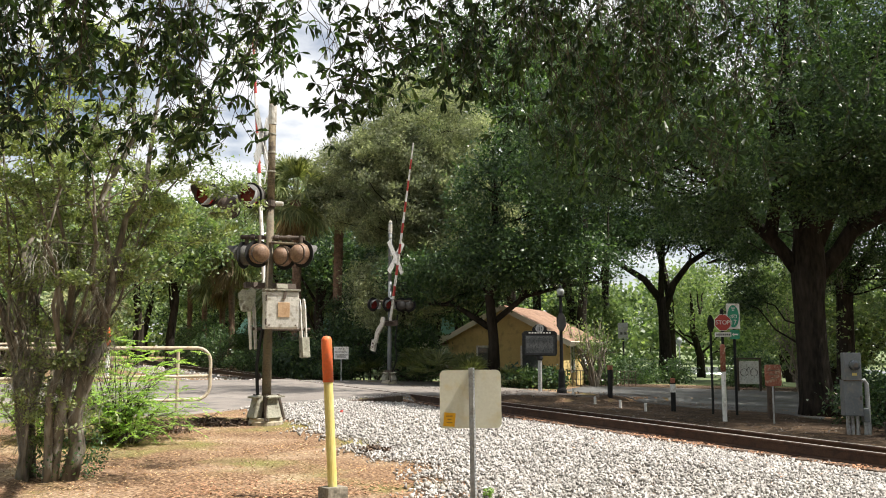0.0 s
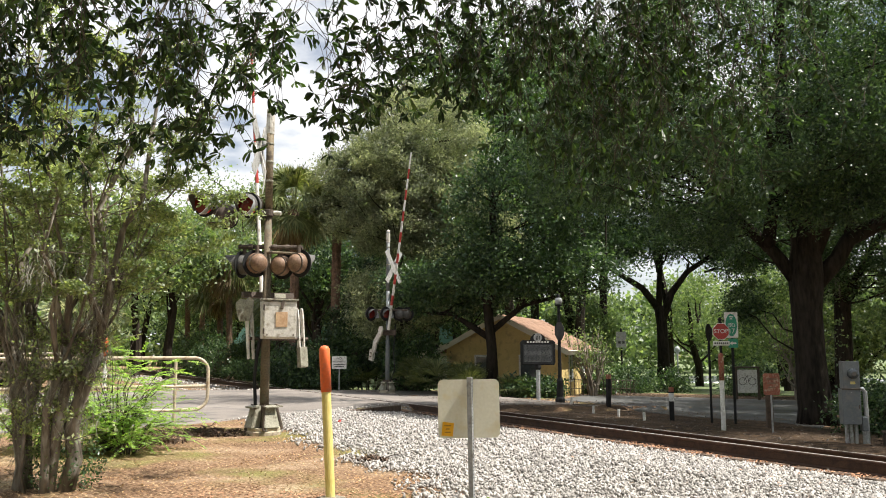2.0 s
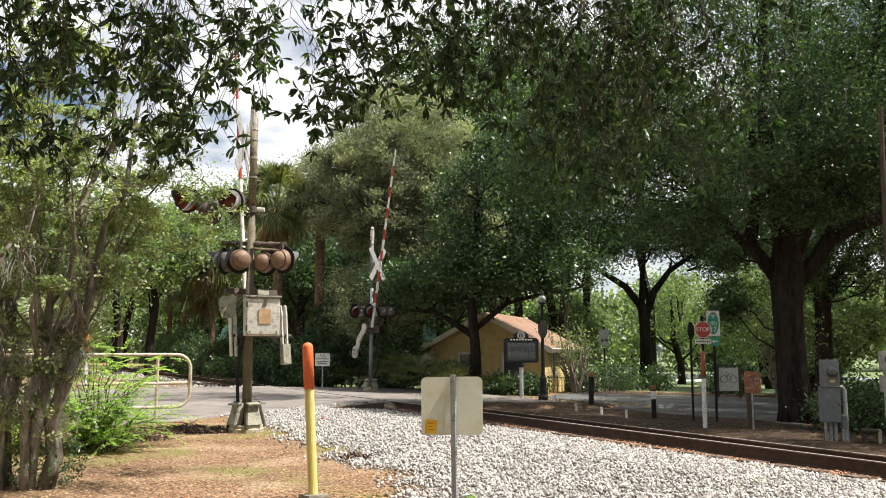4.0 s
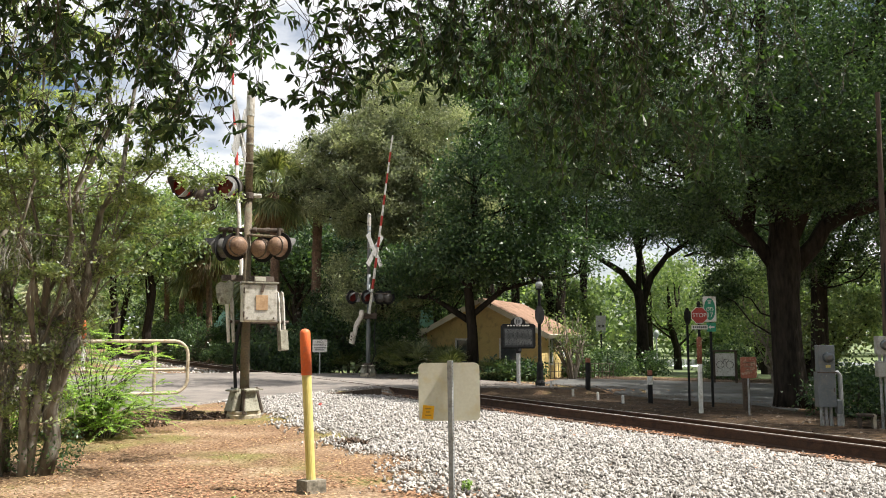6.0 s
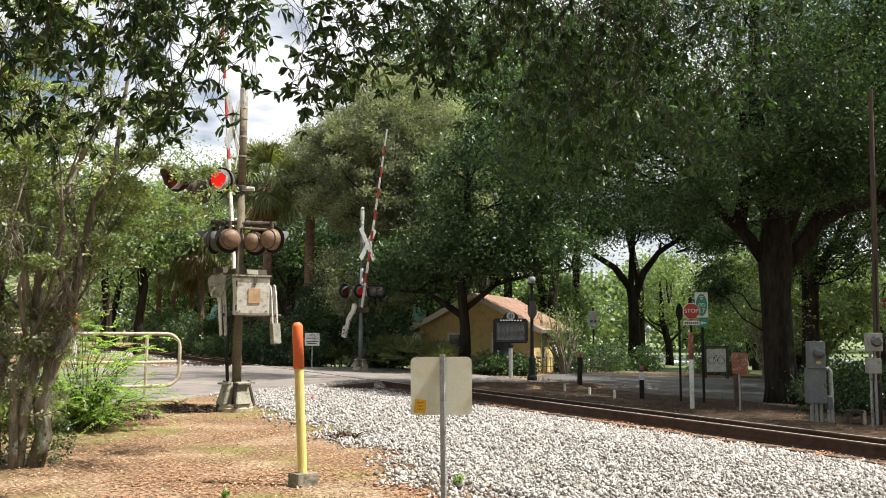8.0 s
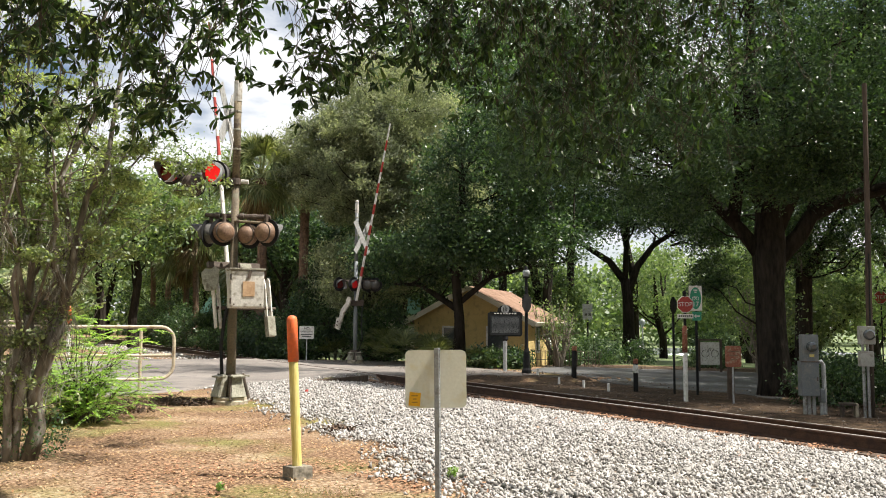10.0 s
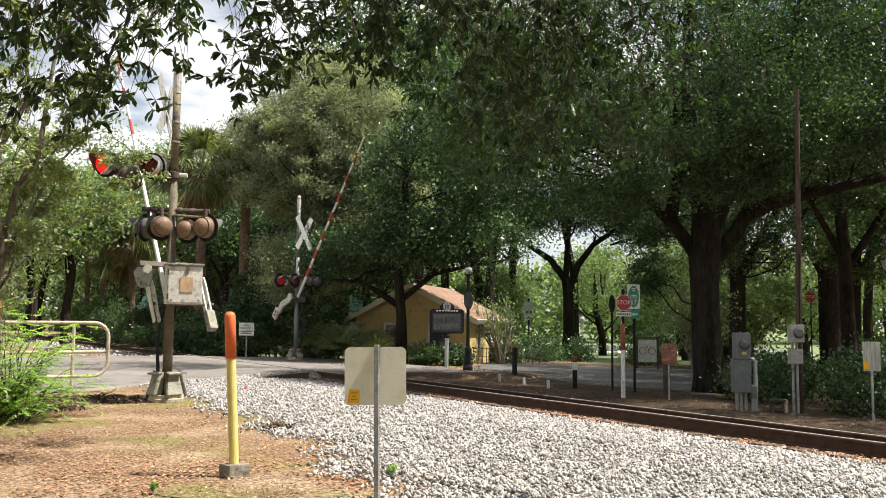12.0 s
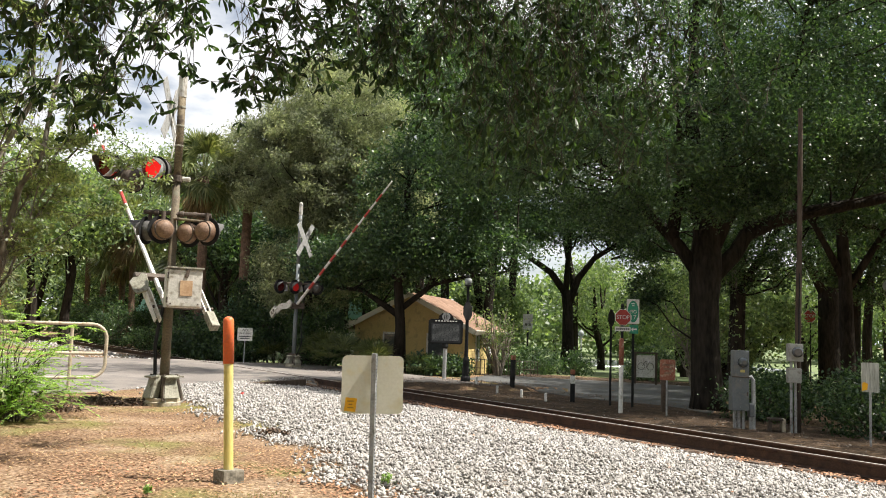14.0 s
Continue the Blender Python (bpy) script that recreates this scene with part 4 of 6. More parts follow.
# meter boxes
# paler copy of the cabinet grey, sunlight put into the paint
PALEGREY = surface("sunlit_grey_enamel", (0.30, 0.30, 0.275), (0.43, 0.425, 0.395), 0.55, 0.1, big=4, fine=40, stain=(0.26, 0.24, 0.21))
mp = thing("meter_pedestal", "grey electric meter cabinet on conduit legs", "meter cabinet", at=pose(7.72, 16.24, -.34, 0, 0, -8))
part("meter_box", cube((-.02, 0, 1.30), (.30, .22, .52), .015), SHADEDGREY, mp)
part("meter_glass", lathe([(.10, 0), (.10, .05), (.085, .10), (.04, .12)], 18, pose(0, -.11, 1.33, 90)), GLASS, mp, "round glass meter")
part("panel_box", cube((-.04, 0, .72), (.33, .24, .66), .015), SHADEDGREY, mp)
part("seam", cube((-.03, -.01, 1.045), (.345, .25, .022), .004), DARKMETAL, mp, "dark seam between the boxes")
part("sticker", cube((.0, -.112, 1.16), (.085, .004, .05)), YELLOW, mp, "small yellow sticker")
part("latch", cube((.09, -.122, .72), (.02, .012, .07), .003), DARKMETAL, mp)
for zz in (.98, .46):
    part("screw", lathe([(.008, 0), (.008, .006)], 6, pose(-.04, -.12, zz, 90)), GALV, mp)
part("side_box", cube((.20, .02, .40), (.10, .16, .26), .02), SHADEDGREY, mp)
part("conduit", tube([(.13, 0, 1.02), (.20, 0, 1.05), (.24, 0, .98), (.25, 0, -.05)], .04, 8), GALV, mp)
for xx in (-.12, -.04, .05, .19):
    part("leg", tube([(xx, 0, -.05), (xx, 0, .45)], .035, 8), GALV, mp)
mr_ = thing("meter_pole", "wooden pole with grey meter boxes and conduits", "meter pole", at=pose(8.60, 15.75, -.34, 0, 0, -10))
part("pole", tube([(.05, .1, -.2), (.08, .1, 2.2), (.11, .1, 3.6), (.15, .1, 6.4)], [.062, .057, .052, .042], 12), WOODPOLE, mr_, "weathered wooden pole")
part("meter_box", cube((-.04, -.05, 1.56), (.26, .2, .34), .015), PALEGREY, mr_)
part("meter_glass", lathe([(.10, 0), (.10, .05), (.07, .08)], 18, pose(-.03, -.15, 1.57, 90)), GLASS, mr_, "round dark meter glass")
part("junction_box", cube((-.06, -.05, 1.12), (.24, .18, .28), .015), PALEGREY, mr_)
part("cable", tube([(.06, .02, 1.7), (.07, .02, 2.4), (.085, .02, 3.1)], .012, 6), BLACK, mr_, "black cable up the pole")
for xx in (-.10, -.02):
    part("conduit", tube([(xx, -.02, -.1), (xx, -.02, 1.4)], .028, 8), GALV, mr_)
cap = thing("concrete_box", "small pale concrete box on the ground", "box", at=pose(8.30, 15.95, -.34, 0, 0, -20))
part("side", cube((.12, 0, .13), (.06, .3, .30), .01), CONCRETE, cap)
part("side", cube((-.12, 0, .10), (.05, .3, .24), .01), DARKMETAL, cap)
part("top", cube((-.03, 0, .265), (.28, .32, .04), .012), DARKMETAL, cap)
gs = thing("weathered_sign", "peeling grey sign panel on a thin steel post", "sign", at=pose(8.90, 13.86, -.34, 0, 0, -20))
part("post", tube([(0, 0, -.1), (0, 0, 1.42)], .02, 8), GALV, gs)
part("panel", plate(rounded(.28, .50, .02), .006, pose(0, -.025, 1.20)), surface("peeling_panel", (.25, .26, .22), (.6, .6, .55), .6, big=8, fine=30, stretch=(4, 4, .3)), gs)
part("sticker", plate([(-.13, -.09), (-.05, -.07), (-.04, .03), (-.10, .06), (-.13, .04)], .003, pose(0, -.030, 1.06)), STICKER, gs, "torn orange sticker")

# white board in a dark frame, and a notice on a black pole further back
wb = thing("bicycle_notice", "white notice board in a dark frame by the plaza", "notice board", at=pose(12.9, 35.8, -.66, 0, 0, -10))
part("panel", plate(rounded(.80, .95, .02), .02, pose(-.18, 0, .85)), WHITE, wb, "white board panel")
for xx in (-.62, .27):
    part("post", cube((xx, 0, .7), (.10, .1, 1.5), .01), DARKMETAL, wb)
part("top_rail", cube((-.17, 0, 1.42), (.98, .08, .07), .01), DARKMETAL, wb)
for wx in (-.36, .02):
    pts = [(wx + .15 * math.cos(a), -.016, .85 + .15 * math.sin(a)) for a in (2 * math.pi * k / 16 for k in range(17))]
    part("drawn_wheel", tube(pts, .012, 5), GREYBLACK, wb)
part("drawn_frame", tube([(-.32, -.016, .85), (-.18, -.016, 1.07), (.0, -.016, 1.07), (-.1, -.016, .85), (-.18, -.016, 1.07)], .012, 5), GREYBLACK, wb)
pn = thing("pole_notice", "pale square notice on a black pole", "sign", at=pose(9.76, 46.41, -.68))
sign_pole(pn, 3.2, .05)
ppn = part("panel", plate(rounded(.55, .85, .03), .01, pose(-.02, -.06, 2.75)), GALV, pn, "pale grey panel")
for xx in (-.12, .1):
    part("print_bar", cube((xx, -.07, 2.6), (.13, .004, .13)), GREYBLACK, ppn)
nt_ = thing("warning_sign", "white rectangular warning sign on a thin post", "sign", at=pose(-4.08, 34.5, -.12, 0, 0, -4) @ Matrix.Scale(.896, 4))
part("post", tube([(0, 0, -.2), (0, 0, 1.2)], .025, 8), GALV, nt_)
pnt = part("panel", plate(rounded(.66, .56, .02), .006, pose(0, -.03, 1.26)), WHITE, nt_)
lettering("NO", .15, BLACK, pnt, pose(0, -.036, 1.44))
lettering("TRESPASSING", .095, BLACK, pnt, pose(0, -.036, 1.30))
for k in range(2):
    part("print_bar", cube((0, -.036, 1.17 - .09 * k), (.52 - .1 * k, .003, .04)), GREYBLACK, pnt)

# ---- handrails by the road ----
def handrail(pts, posts, label, r=.035):
    h = thing("handrail", label, "handrail", "tan pipe handrails")
    for p in pts:
        part("rail_pipe", tube(p, r, 10, True), RAILPAINT, h)
    for x, y, zt in posts:
        part("post", tube([(x, y, float(level(x, y)) - .1), (x, y, zt)], r * .95, 10), RAILPAINT, h)
    return h


def bent_end(a, b, top, low, r=.28):
    """Top and bottom rail joined by a rounded end at b."""
    a, b = np.array(a), np.array(b)
    d = (b - a) / np.linalg.norm(b - a)
    out = [(*a, top)]
    for k in range(7):
        t = radians(90 - 15 * k)
        p = b - d * r + d * r * math.cos(t)
        out.append((*p, top - r + r * math.sin(t)))
    for k in range(7):
        t = radians(-15 * k)
        p = b - d * r + d * r * math.cos(t)
        out.append((*p, low + r + r * math.sin(t)))
    return out + [(*a, low)]


hr_a, hr_b = (-12.5, 14.6), (-4.85, 17.95)
mid = [(-12.5, 14.6, .72), (-4.90, 17.93, .72)]
handrail([bent_end(hr_a, hr_b, 1.30, .24), mid],
         [(-5.45, 17.69, 1.30), (-7.6, 16.75, 1.30), (-9.8, 15.78, 1.30), (-12.0, 14.82, 1.30)], "tan painted pipe handrail with a rounded end beside the road")
handrail([[(-19, 20.8, 1.30), (-10.2, 24.6, 1.40)], [(-19, 20.8, .80), (-10.2, 24.6, .90)]],
         [(-10.2, 24.6, 1.42), (-12.6, 23.56, 1.4), (-15, 22.53, 1.38), (-17.5, 21.45, 1.35)], "tan painted pipe handrail along the far road side")

# ---- yellow cottage ----
cottage = thing("cottage", "small yellow cottage with a brown shingle roof", "house", at=pose(4.83, 34.6, -.50, 0, 0, 0))
ex, ey = np.array([.35, .937, 0]), np.array([-.937, .35, 0])   # along the lit side, along the gable side
CM = Matrix(((ex[0], ey[0], 0, 0), (ex[1], ey[1], 0, 0), (0, 0, 1, 0), (0, 0, 0, 1)))
LX, LY, EAVE, RIDGE = 6.4, 4.9, 2.06, 3.35


def wall(c, s, m=CM):
    return cube(c, s, 0, m)


w = part("wall", wall((LX / 2, .08, EAVE / 2 - .3), (LX, .16, EAVE + .6)), YELLOWWALL, cottage, "yellow clapboard wall")
part("wall", wall((LX / 2, LY - .08, EAVE / 2 - .3), (LX, .16, EAVE + .6)), YELLOWWALL, cottage)
gable = [(0, -.6), (LY, -.6), (LY, EAVE), (LY / 2, RIDGE), (0, EAVE)]
for xx in (.08, LX - .08):
    part("gable_wall", plate(gable, .16, CM @ pose(xx, 0, 0, 0, 0, 90)), YELLOWWALL, cottage, "yellow gable wall")
for k in range(13):   # boards of the two walls in view
    part("board", wall((LX / 2, -.012, .1 + k * .155), (LX, .024, .145)), YELLOWWALL, w)
for k in range(20):
    z = .1 + k * .155
    half = LY / 2 if z < EAVE else LY / 2 * (RIDGE - z) / (RIDGE - EAVE)
    if half > .2:
        part("board", wall((-.012, LY / 2, z), (.024, half * 2, .145)), YELLOWWALL, w)
slope = math.degrees(math.atan2(RIDGE - EAVE, LY / 2))
run = math.hypot(RIDGE - EAVE, LY / 2) + .45
for sgn in (1, -1):
    rm = CM @ pose(LX / 2, LY / 2, RIDGE + .06) @ pose(0, 0, 0, slope * sgn, 0, 0)
    rf = part("roof", cube((0, -sgn * run / 2, 0), (LX + .9, run, .10), 0, rm), ROOF, cottage, "brown shingle roof slope")
    if sgn > 0:
        for k in range(15):
            part("shingle_course", cube((0, -.12 - k * run / 15.5, .058), (LX + .9, run / 15.5 * .96, .018), 0, rm @ pose(0, 0, 0, 1.2)), ROOF, rf)
    part("fascia", cube((0, -sgn * run, -.03), (LX + .9, .04, .18), 0, rm), CREAM, cottage)
    part("rake_board", cube((-LX / 2 - .45, -sgn * run / 2, -.04), (.04, run, .2), 0, rm), CREAM, cottage)
for cx, ww in ((1.7, .8), (4.3, .9)):
    wd = part("window", wall((cx, -.03, 1.25), (ww, .05, 1.15)), WHITE, cottage, "white sash window")
    for zz in (1.0, 1.52):
        part("pane", wall((cx, -.058, zz), (ww - .16, .012, .46)), GLASS, wd)
    part("curtain", wall((cx + .1, -.066, 1.26), (ww * .3, .004, .95)), CURTAIN, wd, "white curtain")
for cy in (1.3, 3.2):
    wd = part("window", wall((-.03, cy, 1.25), (.05, .9, 1.1)), WHITE, cottage)
    part("pane", wall((-.058, cy, 1.25), (.012, .74, .94)), GLASS, wd)
# lattice fence in front of the lit side
fence = thing("picket_fence", "thin dark wire fence before the cottage", "fence", at=pose(0, 0, 0))
for k in range(26):
    p = np.array([3.4, 33.4]) + k * .3 * np.array([.70, .71])
    z = float(level(*p))
    part("post", tube([(p[0], p[1], z), (p[0], p[1], z + .7)], .018, 5), DARKMETAL, fence)
for zz in (.3, .65):
    a, b = np.array([3.4, 33.4]), np.array([3.4, 33.4]) + 7.5 * np.array([.70, .71])
    part("wire", tube([(a[0], a[1], float(level(*a)) + zz), (b[0], b[1], float(level(*b)) + zz)], .014, 5), DARKMETAL, fence)
# low building with a green roof far behind the signal
shed = thing("park_shelter", "low shelter with a green metal roof behind trees", "building", at=pose(-6.5, 62, -.6))
part("roof", plate([(-8, 0), (8, 0), (7.2, 1.2), (-7.2, 1.2)], 5, pose(0, 0, 2.6)), GREENROOF, shed, "green metal roof")
part("wall", cube((0, 1, 1.2), (14, 3, 2.8)), CREAM, shed)
for xx in (-7, -3.5, 0, 3.5, 7):
    part("post", cube((xx, -2.2, 1.2), (.15, .15, 2.8)), DARKMETAL, shed)


# ---- trees ----
def branches(bm, trunk_pts, targets, r0, r1=.012, seg=6):
    """Limbs from the nearest lower point of the trunk line to each target."""
    tp = np.asarray(trunk_pts)
    for t in targets:
        low = tp[tp[:, 2] < t[2] - 0.3]
        low = low if len(low) else tp[:1]
        a = low[np.argmin(np.linalg.norm(low - t, axis=1) + rng.uniform(0, 1.5, len(low)))]
        pts = crooked(a, t, 5, .10, 0.0)
        sweep(bm, pts, list(np.linspace(r0 * rng.uniform(.6, 1.1), r1, 5)), seg)


def tree(name, label, base, trunk, radii, limbs, crowns, leaf, size, bark=BARK, twigs=50, twig_r=.06, moss=0, moss_len=.8,
         flat=.45, group="", category="tree", seg=12):
    """trunk: points of the main stem; limbs: lists of (points, radii); crowns: (centre, radii, clumps, per clump, spread, leaf scale)."""
    t = thing(name, label, category, group)
    bm = bmesh.new()
    trunk = np.asarray(trunk, float)
    sweep(bm, trunk, radii, seg)
    line = [trunk]
    for pts, rr in limbs:
        sweep(bm, pts, rr, 8)
        line.append(np.asarray(pts, float))
    line = np.concatenate(line)
    dense = np.concatenate([np.linspace(a, b, 5) for a, b in zip(line[:-1], line[1:]) if np.linalg.norm(a - b) < 8])
    chunks, tops = [], []
    for c, r, clumps, per, spread, *scale in crowns:
        cc, pts = clumped(c, r, clumps, per, spread)
        k = scale[0] if scale else 1
        chunks.append(leaf_arrays(pts, size[0] * k, size[1] * k, None, flat, tri=True))
        tops.append(cc)
        branches(bm, dense, cc[:max(3, twigs * clumps // sum(k[2] for k in crowns))], twig_r)
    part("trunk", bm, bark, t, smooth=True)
    sheet("crown", *merged(chunks), leaf, t)
    if moss:
        tops = np.concatenate(tops)
        sheet("hanging_moss", *strands(tops[rng.integers(0, len(tops), moss)] - [0, 0, .2], moss_len, .008, 16), MOSS, t, "grey hanging moss")["kind"] = "stuff"
    return t


# big oak by the meter cabinet
bx, by, bz = 9.22, 21.4, -.45
tree("oak_tree", "massive dark oak with heavy limbs beside the plaza", None,
     [(bx + .08, by, bz), (bx + .04, by, bz + .45), (bx - .02, by, 1.2), (bx - .05, by, 2.4), (bx - .02, by, 3.3), (bx + .0, by, 4.1), (bx - .1, by + .2, 5.4), (bx - .3, by + .3, 7.2), (bx - .2, by + .4, 10), (bx, by, 12.5)],
     [.52, .41, .36, .365, .43, .34, .22, .17, .12, .05],
     [([(bx - .1, by, 3.0), (bx - .75, by + .1, 3.9), (bx - 1.5, by + .2, 4.7), (bx - 2.4, by + .1, 5.6), (bx - 4.2, by - .2, 7.2)], [.22, .16, .13, .10, .04]),
      ([(bx + .1, by, 3.0), (bx + .75, by - .1, 3.7), (bx + 1.05, by - .1, 4.2), (bx + 1.7, by - .2, 4.55), (bx + 2.7, by - .3, 4.85), (bx + 4.8, by - .6, 5.3), (bx + 7, by - 1, 6.4)], [.24, .21, .20, .19, .17, .12, .05]),
      ([(bx + .1, by, 3.6), (bx + .7, by - .2, 5.0), (bx + 1.3, by - .5, 6.4), (bx + 1.9, by - 1.2, 8.4), (bx + 2, by - 1.5, 10)], [.20, .15, .12, .09, .04]),
      ([(bx - .2, by, 3.9), (bx + .15, by - .2, 5.4), (bx + .35, by - .5, 7.0), (bx + .2, by - .8, 9.0)], [.17, .13, .10, .05]),
      ([(bx + 1.0, by - .1, 4.1), (bx + 1.5, by + .3, 5.2), (bx + 2.3, by + .8, 6.6)], [.14, .10, .04]),
      ([(bx - .9, by + .1, 4.1), (bx - 1.0, by - .8, 5.4), (bx - 1.6, by - 2, 7.2)], [.18, .13, .05])],
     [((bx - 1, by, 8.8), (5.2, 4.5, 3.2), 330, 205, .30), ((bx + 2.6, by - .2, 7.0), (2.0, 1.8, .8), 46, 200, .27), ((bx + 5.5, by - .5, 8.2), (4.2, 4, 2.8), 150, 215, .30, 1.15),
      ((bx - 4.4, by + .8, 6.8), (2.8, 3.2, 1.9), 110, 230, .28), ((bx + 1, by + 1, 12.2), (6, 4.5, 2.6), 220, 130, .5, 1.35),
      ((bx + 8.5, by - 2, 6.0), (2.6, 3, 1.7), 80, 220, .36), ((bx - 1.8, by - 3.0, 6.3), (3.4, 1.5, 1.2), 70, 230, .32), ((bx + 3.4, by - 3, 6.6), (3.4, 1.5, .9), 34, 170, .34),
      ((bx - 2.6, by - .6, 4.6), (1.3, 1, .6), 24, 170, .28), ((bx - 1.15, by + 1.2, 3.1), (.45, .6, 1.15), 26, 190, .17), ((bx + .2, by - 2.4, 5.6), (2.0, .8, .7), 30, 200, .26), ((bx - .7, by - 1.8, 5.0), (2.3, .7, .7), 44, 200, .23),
      # the last two crowns are added above the view to shade road and soil
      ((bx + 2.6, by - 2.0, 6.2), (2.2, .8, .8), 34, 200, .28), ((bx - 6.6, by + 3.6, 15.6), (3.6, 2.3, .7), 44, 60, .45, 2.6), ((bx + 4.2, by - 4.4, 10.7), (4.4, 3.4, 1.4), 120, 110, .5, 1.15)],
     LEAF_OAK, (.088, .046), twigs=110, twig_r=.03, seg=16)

# forked oak at the far side of the plaza
fx, fy, fz = 13.6, 52.5, -1.0
tree("oak_tree", "forked oak with a dark trunk in front of the lake", None,
     [(fx, fy, fz), (fx, fy, 1), (fx - .05, fy, 3.2), (fx - .2, fy, 4.2)], [.55, .36, .32, .30],
     [([(fx - .1, fy, 3.9), (fx - 1.2, fy - .1, 5.3), (fx - 3.0, fy - .3, 6.4), (fx - 5, fy, 7.6)], [.25, .20, .15, .07]),
      ([(fx, fy, 3.4), (fx + .6, fy, 5.0), (fx + 1.6, fy, 6.3), (fx + 3.6, fy + .2, 7.6), (fx + 5.6, fy, 8.6)], [.27, .22, .17, .12, .05]),
      ([(fx - .2, fy, 4), (fx - .1, fy, 6), (fx + .2, fy, 9), (fx, fy, 12)], [.2, .17, .12, .05])],
     [((fx - .6, fy - 1, 8.0), (2.6, 2.5, 1.1), 46, 130, .45), ((fx - 4.6, fy - 1, 7.9), (2.8, 3, 1.3), 60, 170, .5), ((fx + 5.0, fy - 1, 7.6), (3.2, 3, 1.2), 60, 170, .5), ((fx - 5, fy, 10), (5, 5, 3.6), 110, 130, .6), ((fx + 2, fy, 12), (7, 5, 4.5), 180, 130, .6), ((fx + 5.5, fy - 1, 9.2), (4, 4, 2.2), 80, 130, .5), ((fx + 2.2, fy - 1.2, 9.4), (3.2, 2.4, 1.3), 70, 160, .42)],
     LEAF_OAK, (.19, .10), twigs=60, twig_r=.07)

# trunks and crowns behind the big oak and to its side
for x, y, r, hgt, lean, lab in ((16.1, 34.4, .36, 11, .4, "dark oak with a forked stem behind the plaza"), (24.5, 41.5, .62, 14, -.3, "tall dark oak in the park"),
                                (22.6, 36.5, .3, 11, .5, "slim dark park tree"), (27.5, 33.0, .4, 12, .2, "dark park oak hung with moss"), (17.8, 29.0, .27, 13, -.35, "dark oak spreading over the plaza edge"),
                                # the first oak here stands out of view, added to shade the ground
                                (17.5, 14.0, .5, 13.5, .3, "unseen broad oak beyond the track, added for shade"), (19.5, 23.5, .3, 13.5, -.3, "broad dark oak beside the plaza")):
    z = float(level(x, y))
    # extra foliage added over the plaza to shade it
    more = [((x - 3.8, y - 2.8, 9.6), (3.4, 3.6, 1.5), 80, 120, .45, 1.2)] if x == 17.8 else []
    tree("oak_tree", lab, None, [(x, y, z - .1), (x, y, z + .6), (x + lean * .3, y, 4), (x + lean, y, 7.5), (x + lean, y, hgt)], [r * 1.4, r, r * .85, r * .6, .05],
         [([(x + lean * .2, y, 3.3), (x + 1.3, y - .2, 5.5), (x + 2.8, y, 7.5)], [r * .6, r * .4, .06]), ([(x + lean * .2, y, 3.6), (x - 1.2, y, 5.6), (x - 2.5, y + .3, 7.6)], [r * .55, r * .4, .06])],
         [((x, y, hgt - 2.5), (4.8, 4.5, 3.6), 125, 165, .46, 1.05), ((x + 2, y - 2, hgt - 5), (3.4, 3, 2), 30, 160, .42), ((x + .6, y - 1, hgt - 6.3), (2.6, 2.2, 1.4), 40, 160, .34)] + more, LEAF_OAK, (.15, .078), moss=9, moss_len=.7, twigs=40)

# dark oak before the cottage
dx, dy = 1.95, 33.0
tree("oak_tree", "dark evergreen oak in front of the yellow cottage", None,
     [(dx, dy, -.5), (dx, dy, 1.5), (dx - .15, dy, 3.2), (dx + .1, dy, 6), (dx, dy, 9)], [.30, .20, .185, .15, .05],
     [([(dx, dy, 2.2), (dx + 1.2, dy - .2, 3.2), (dx + 2.8, dy, 3.6), (dx + 4.6, dy, 3.9)], [.12, .1, .06, .03]),
      ([(dx, dy, 1.9), (dx - 1.5, dy + .6, 2.9), (dx - 3.0, dy + 1.4, 3.0)], [.14, .09, .03])],
     [((dx + 1.0, dy - .6, 6.0), (3.0, 2.4, 2.9), 140, 150, .33), ((dx - 1.8, dy + 1.0, 3.9), (2.6, 1.4, 1.1), 70, 140, .32), ((dx + 2.8, dy, 4.6), (2.6, 2, 1.2), 60, 130, .35), ((dx + .4, dy - 1.6, 4.3), (2.8, 1.0, .7), 60, 130, .32),
      ((dx + 2.4, dy - 1, 8.6), (2.8, 2.0, 1.6), 60, 150, .4)],
     LEAF_OAK, (.15, .07), twigs=60)

# olive-green cedar behind the far signal
cx, cy = -1.7, 37.0
tree("cedar_tree", "tall olive-green cedar with feathery foliage", None,
     [(cx, cy, -.5), (cx, cy, 2), (cx + .1, cy, 6), (cx, cy, 11), (cx + .2, cy, 13.5)], [.45, .35, .28, .14, .03], [],
     [((cx - .5, cy, 8.2), (3.4, 3.0, 2.8), 260, 300, .25), ((cx + .8, cy, 10.2), (3.2, 2.8, 3.2), 220, 280, .30), ((cx + 2.2, cy + .4, 6.5), (3.0, 2.6, 3.5), 190, 280, .30),
      ((cx - .4, cy - .6, 3.4), (2.2, 2, 1.6), 80, 240, .28)],
     LEAF_CEDAR, (.145, .048), twigs=120, twig_r=.05, flat=.2)


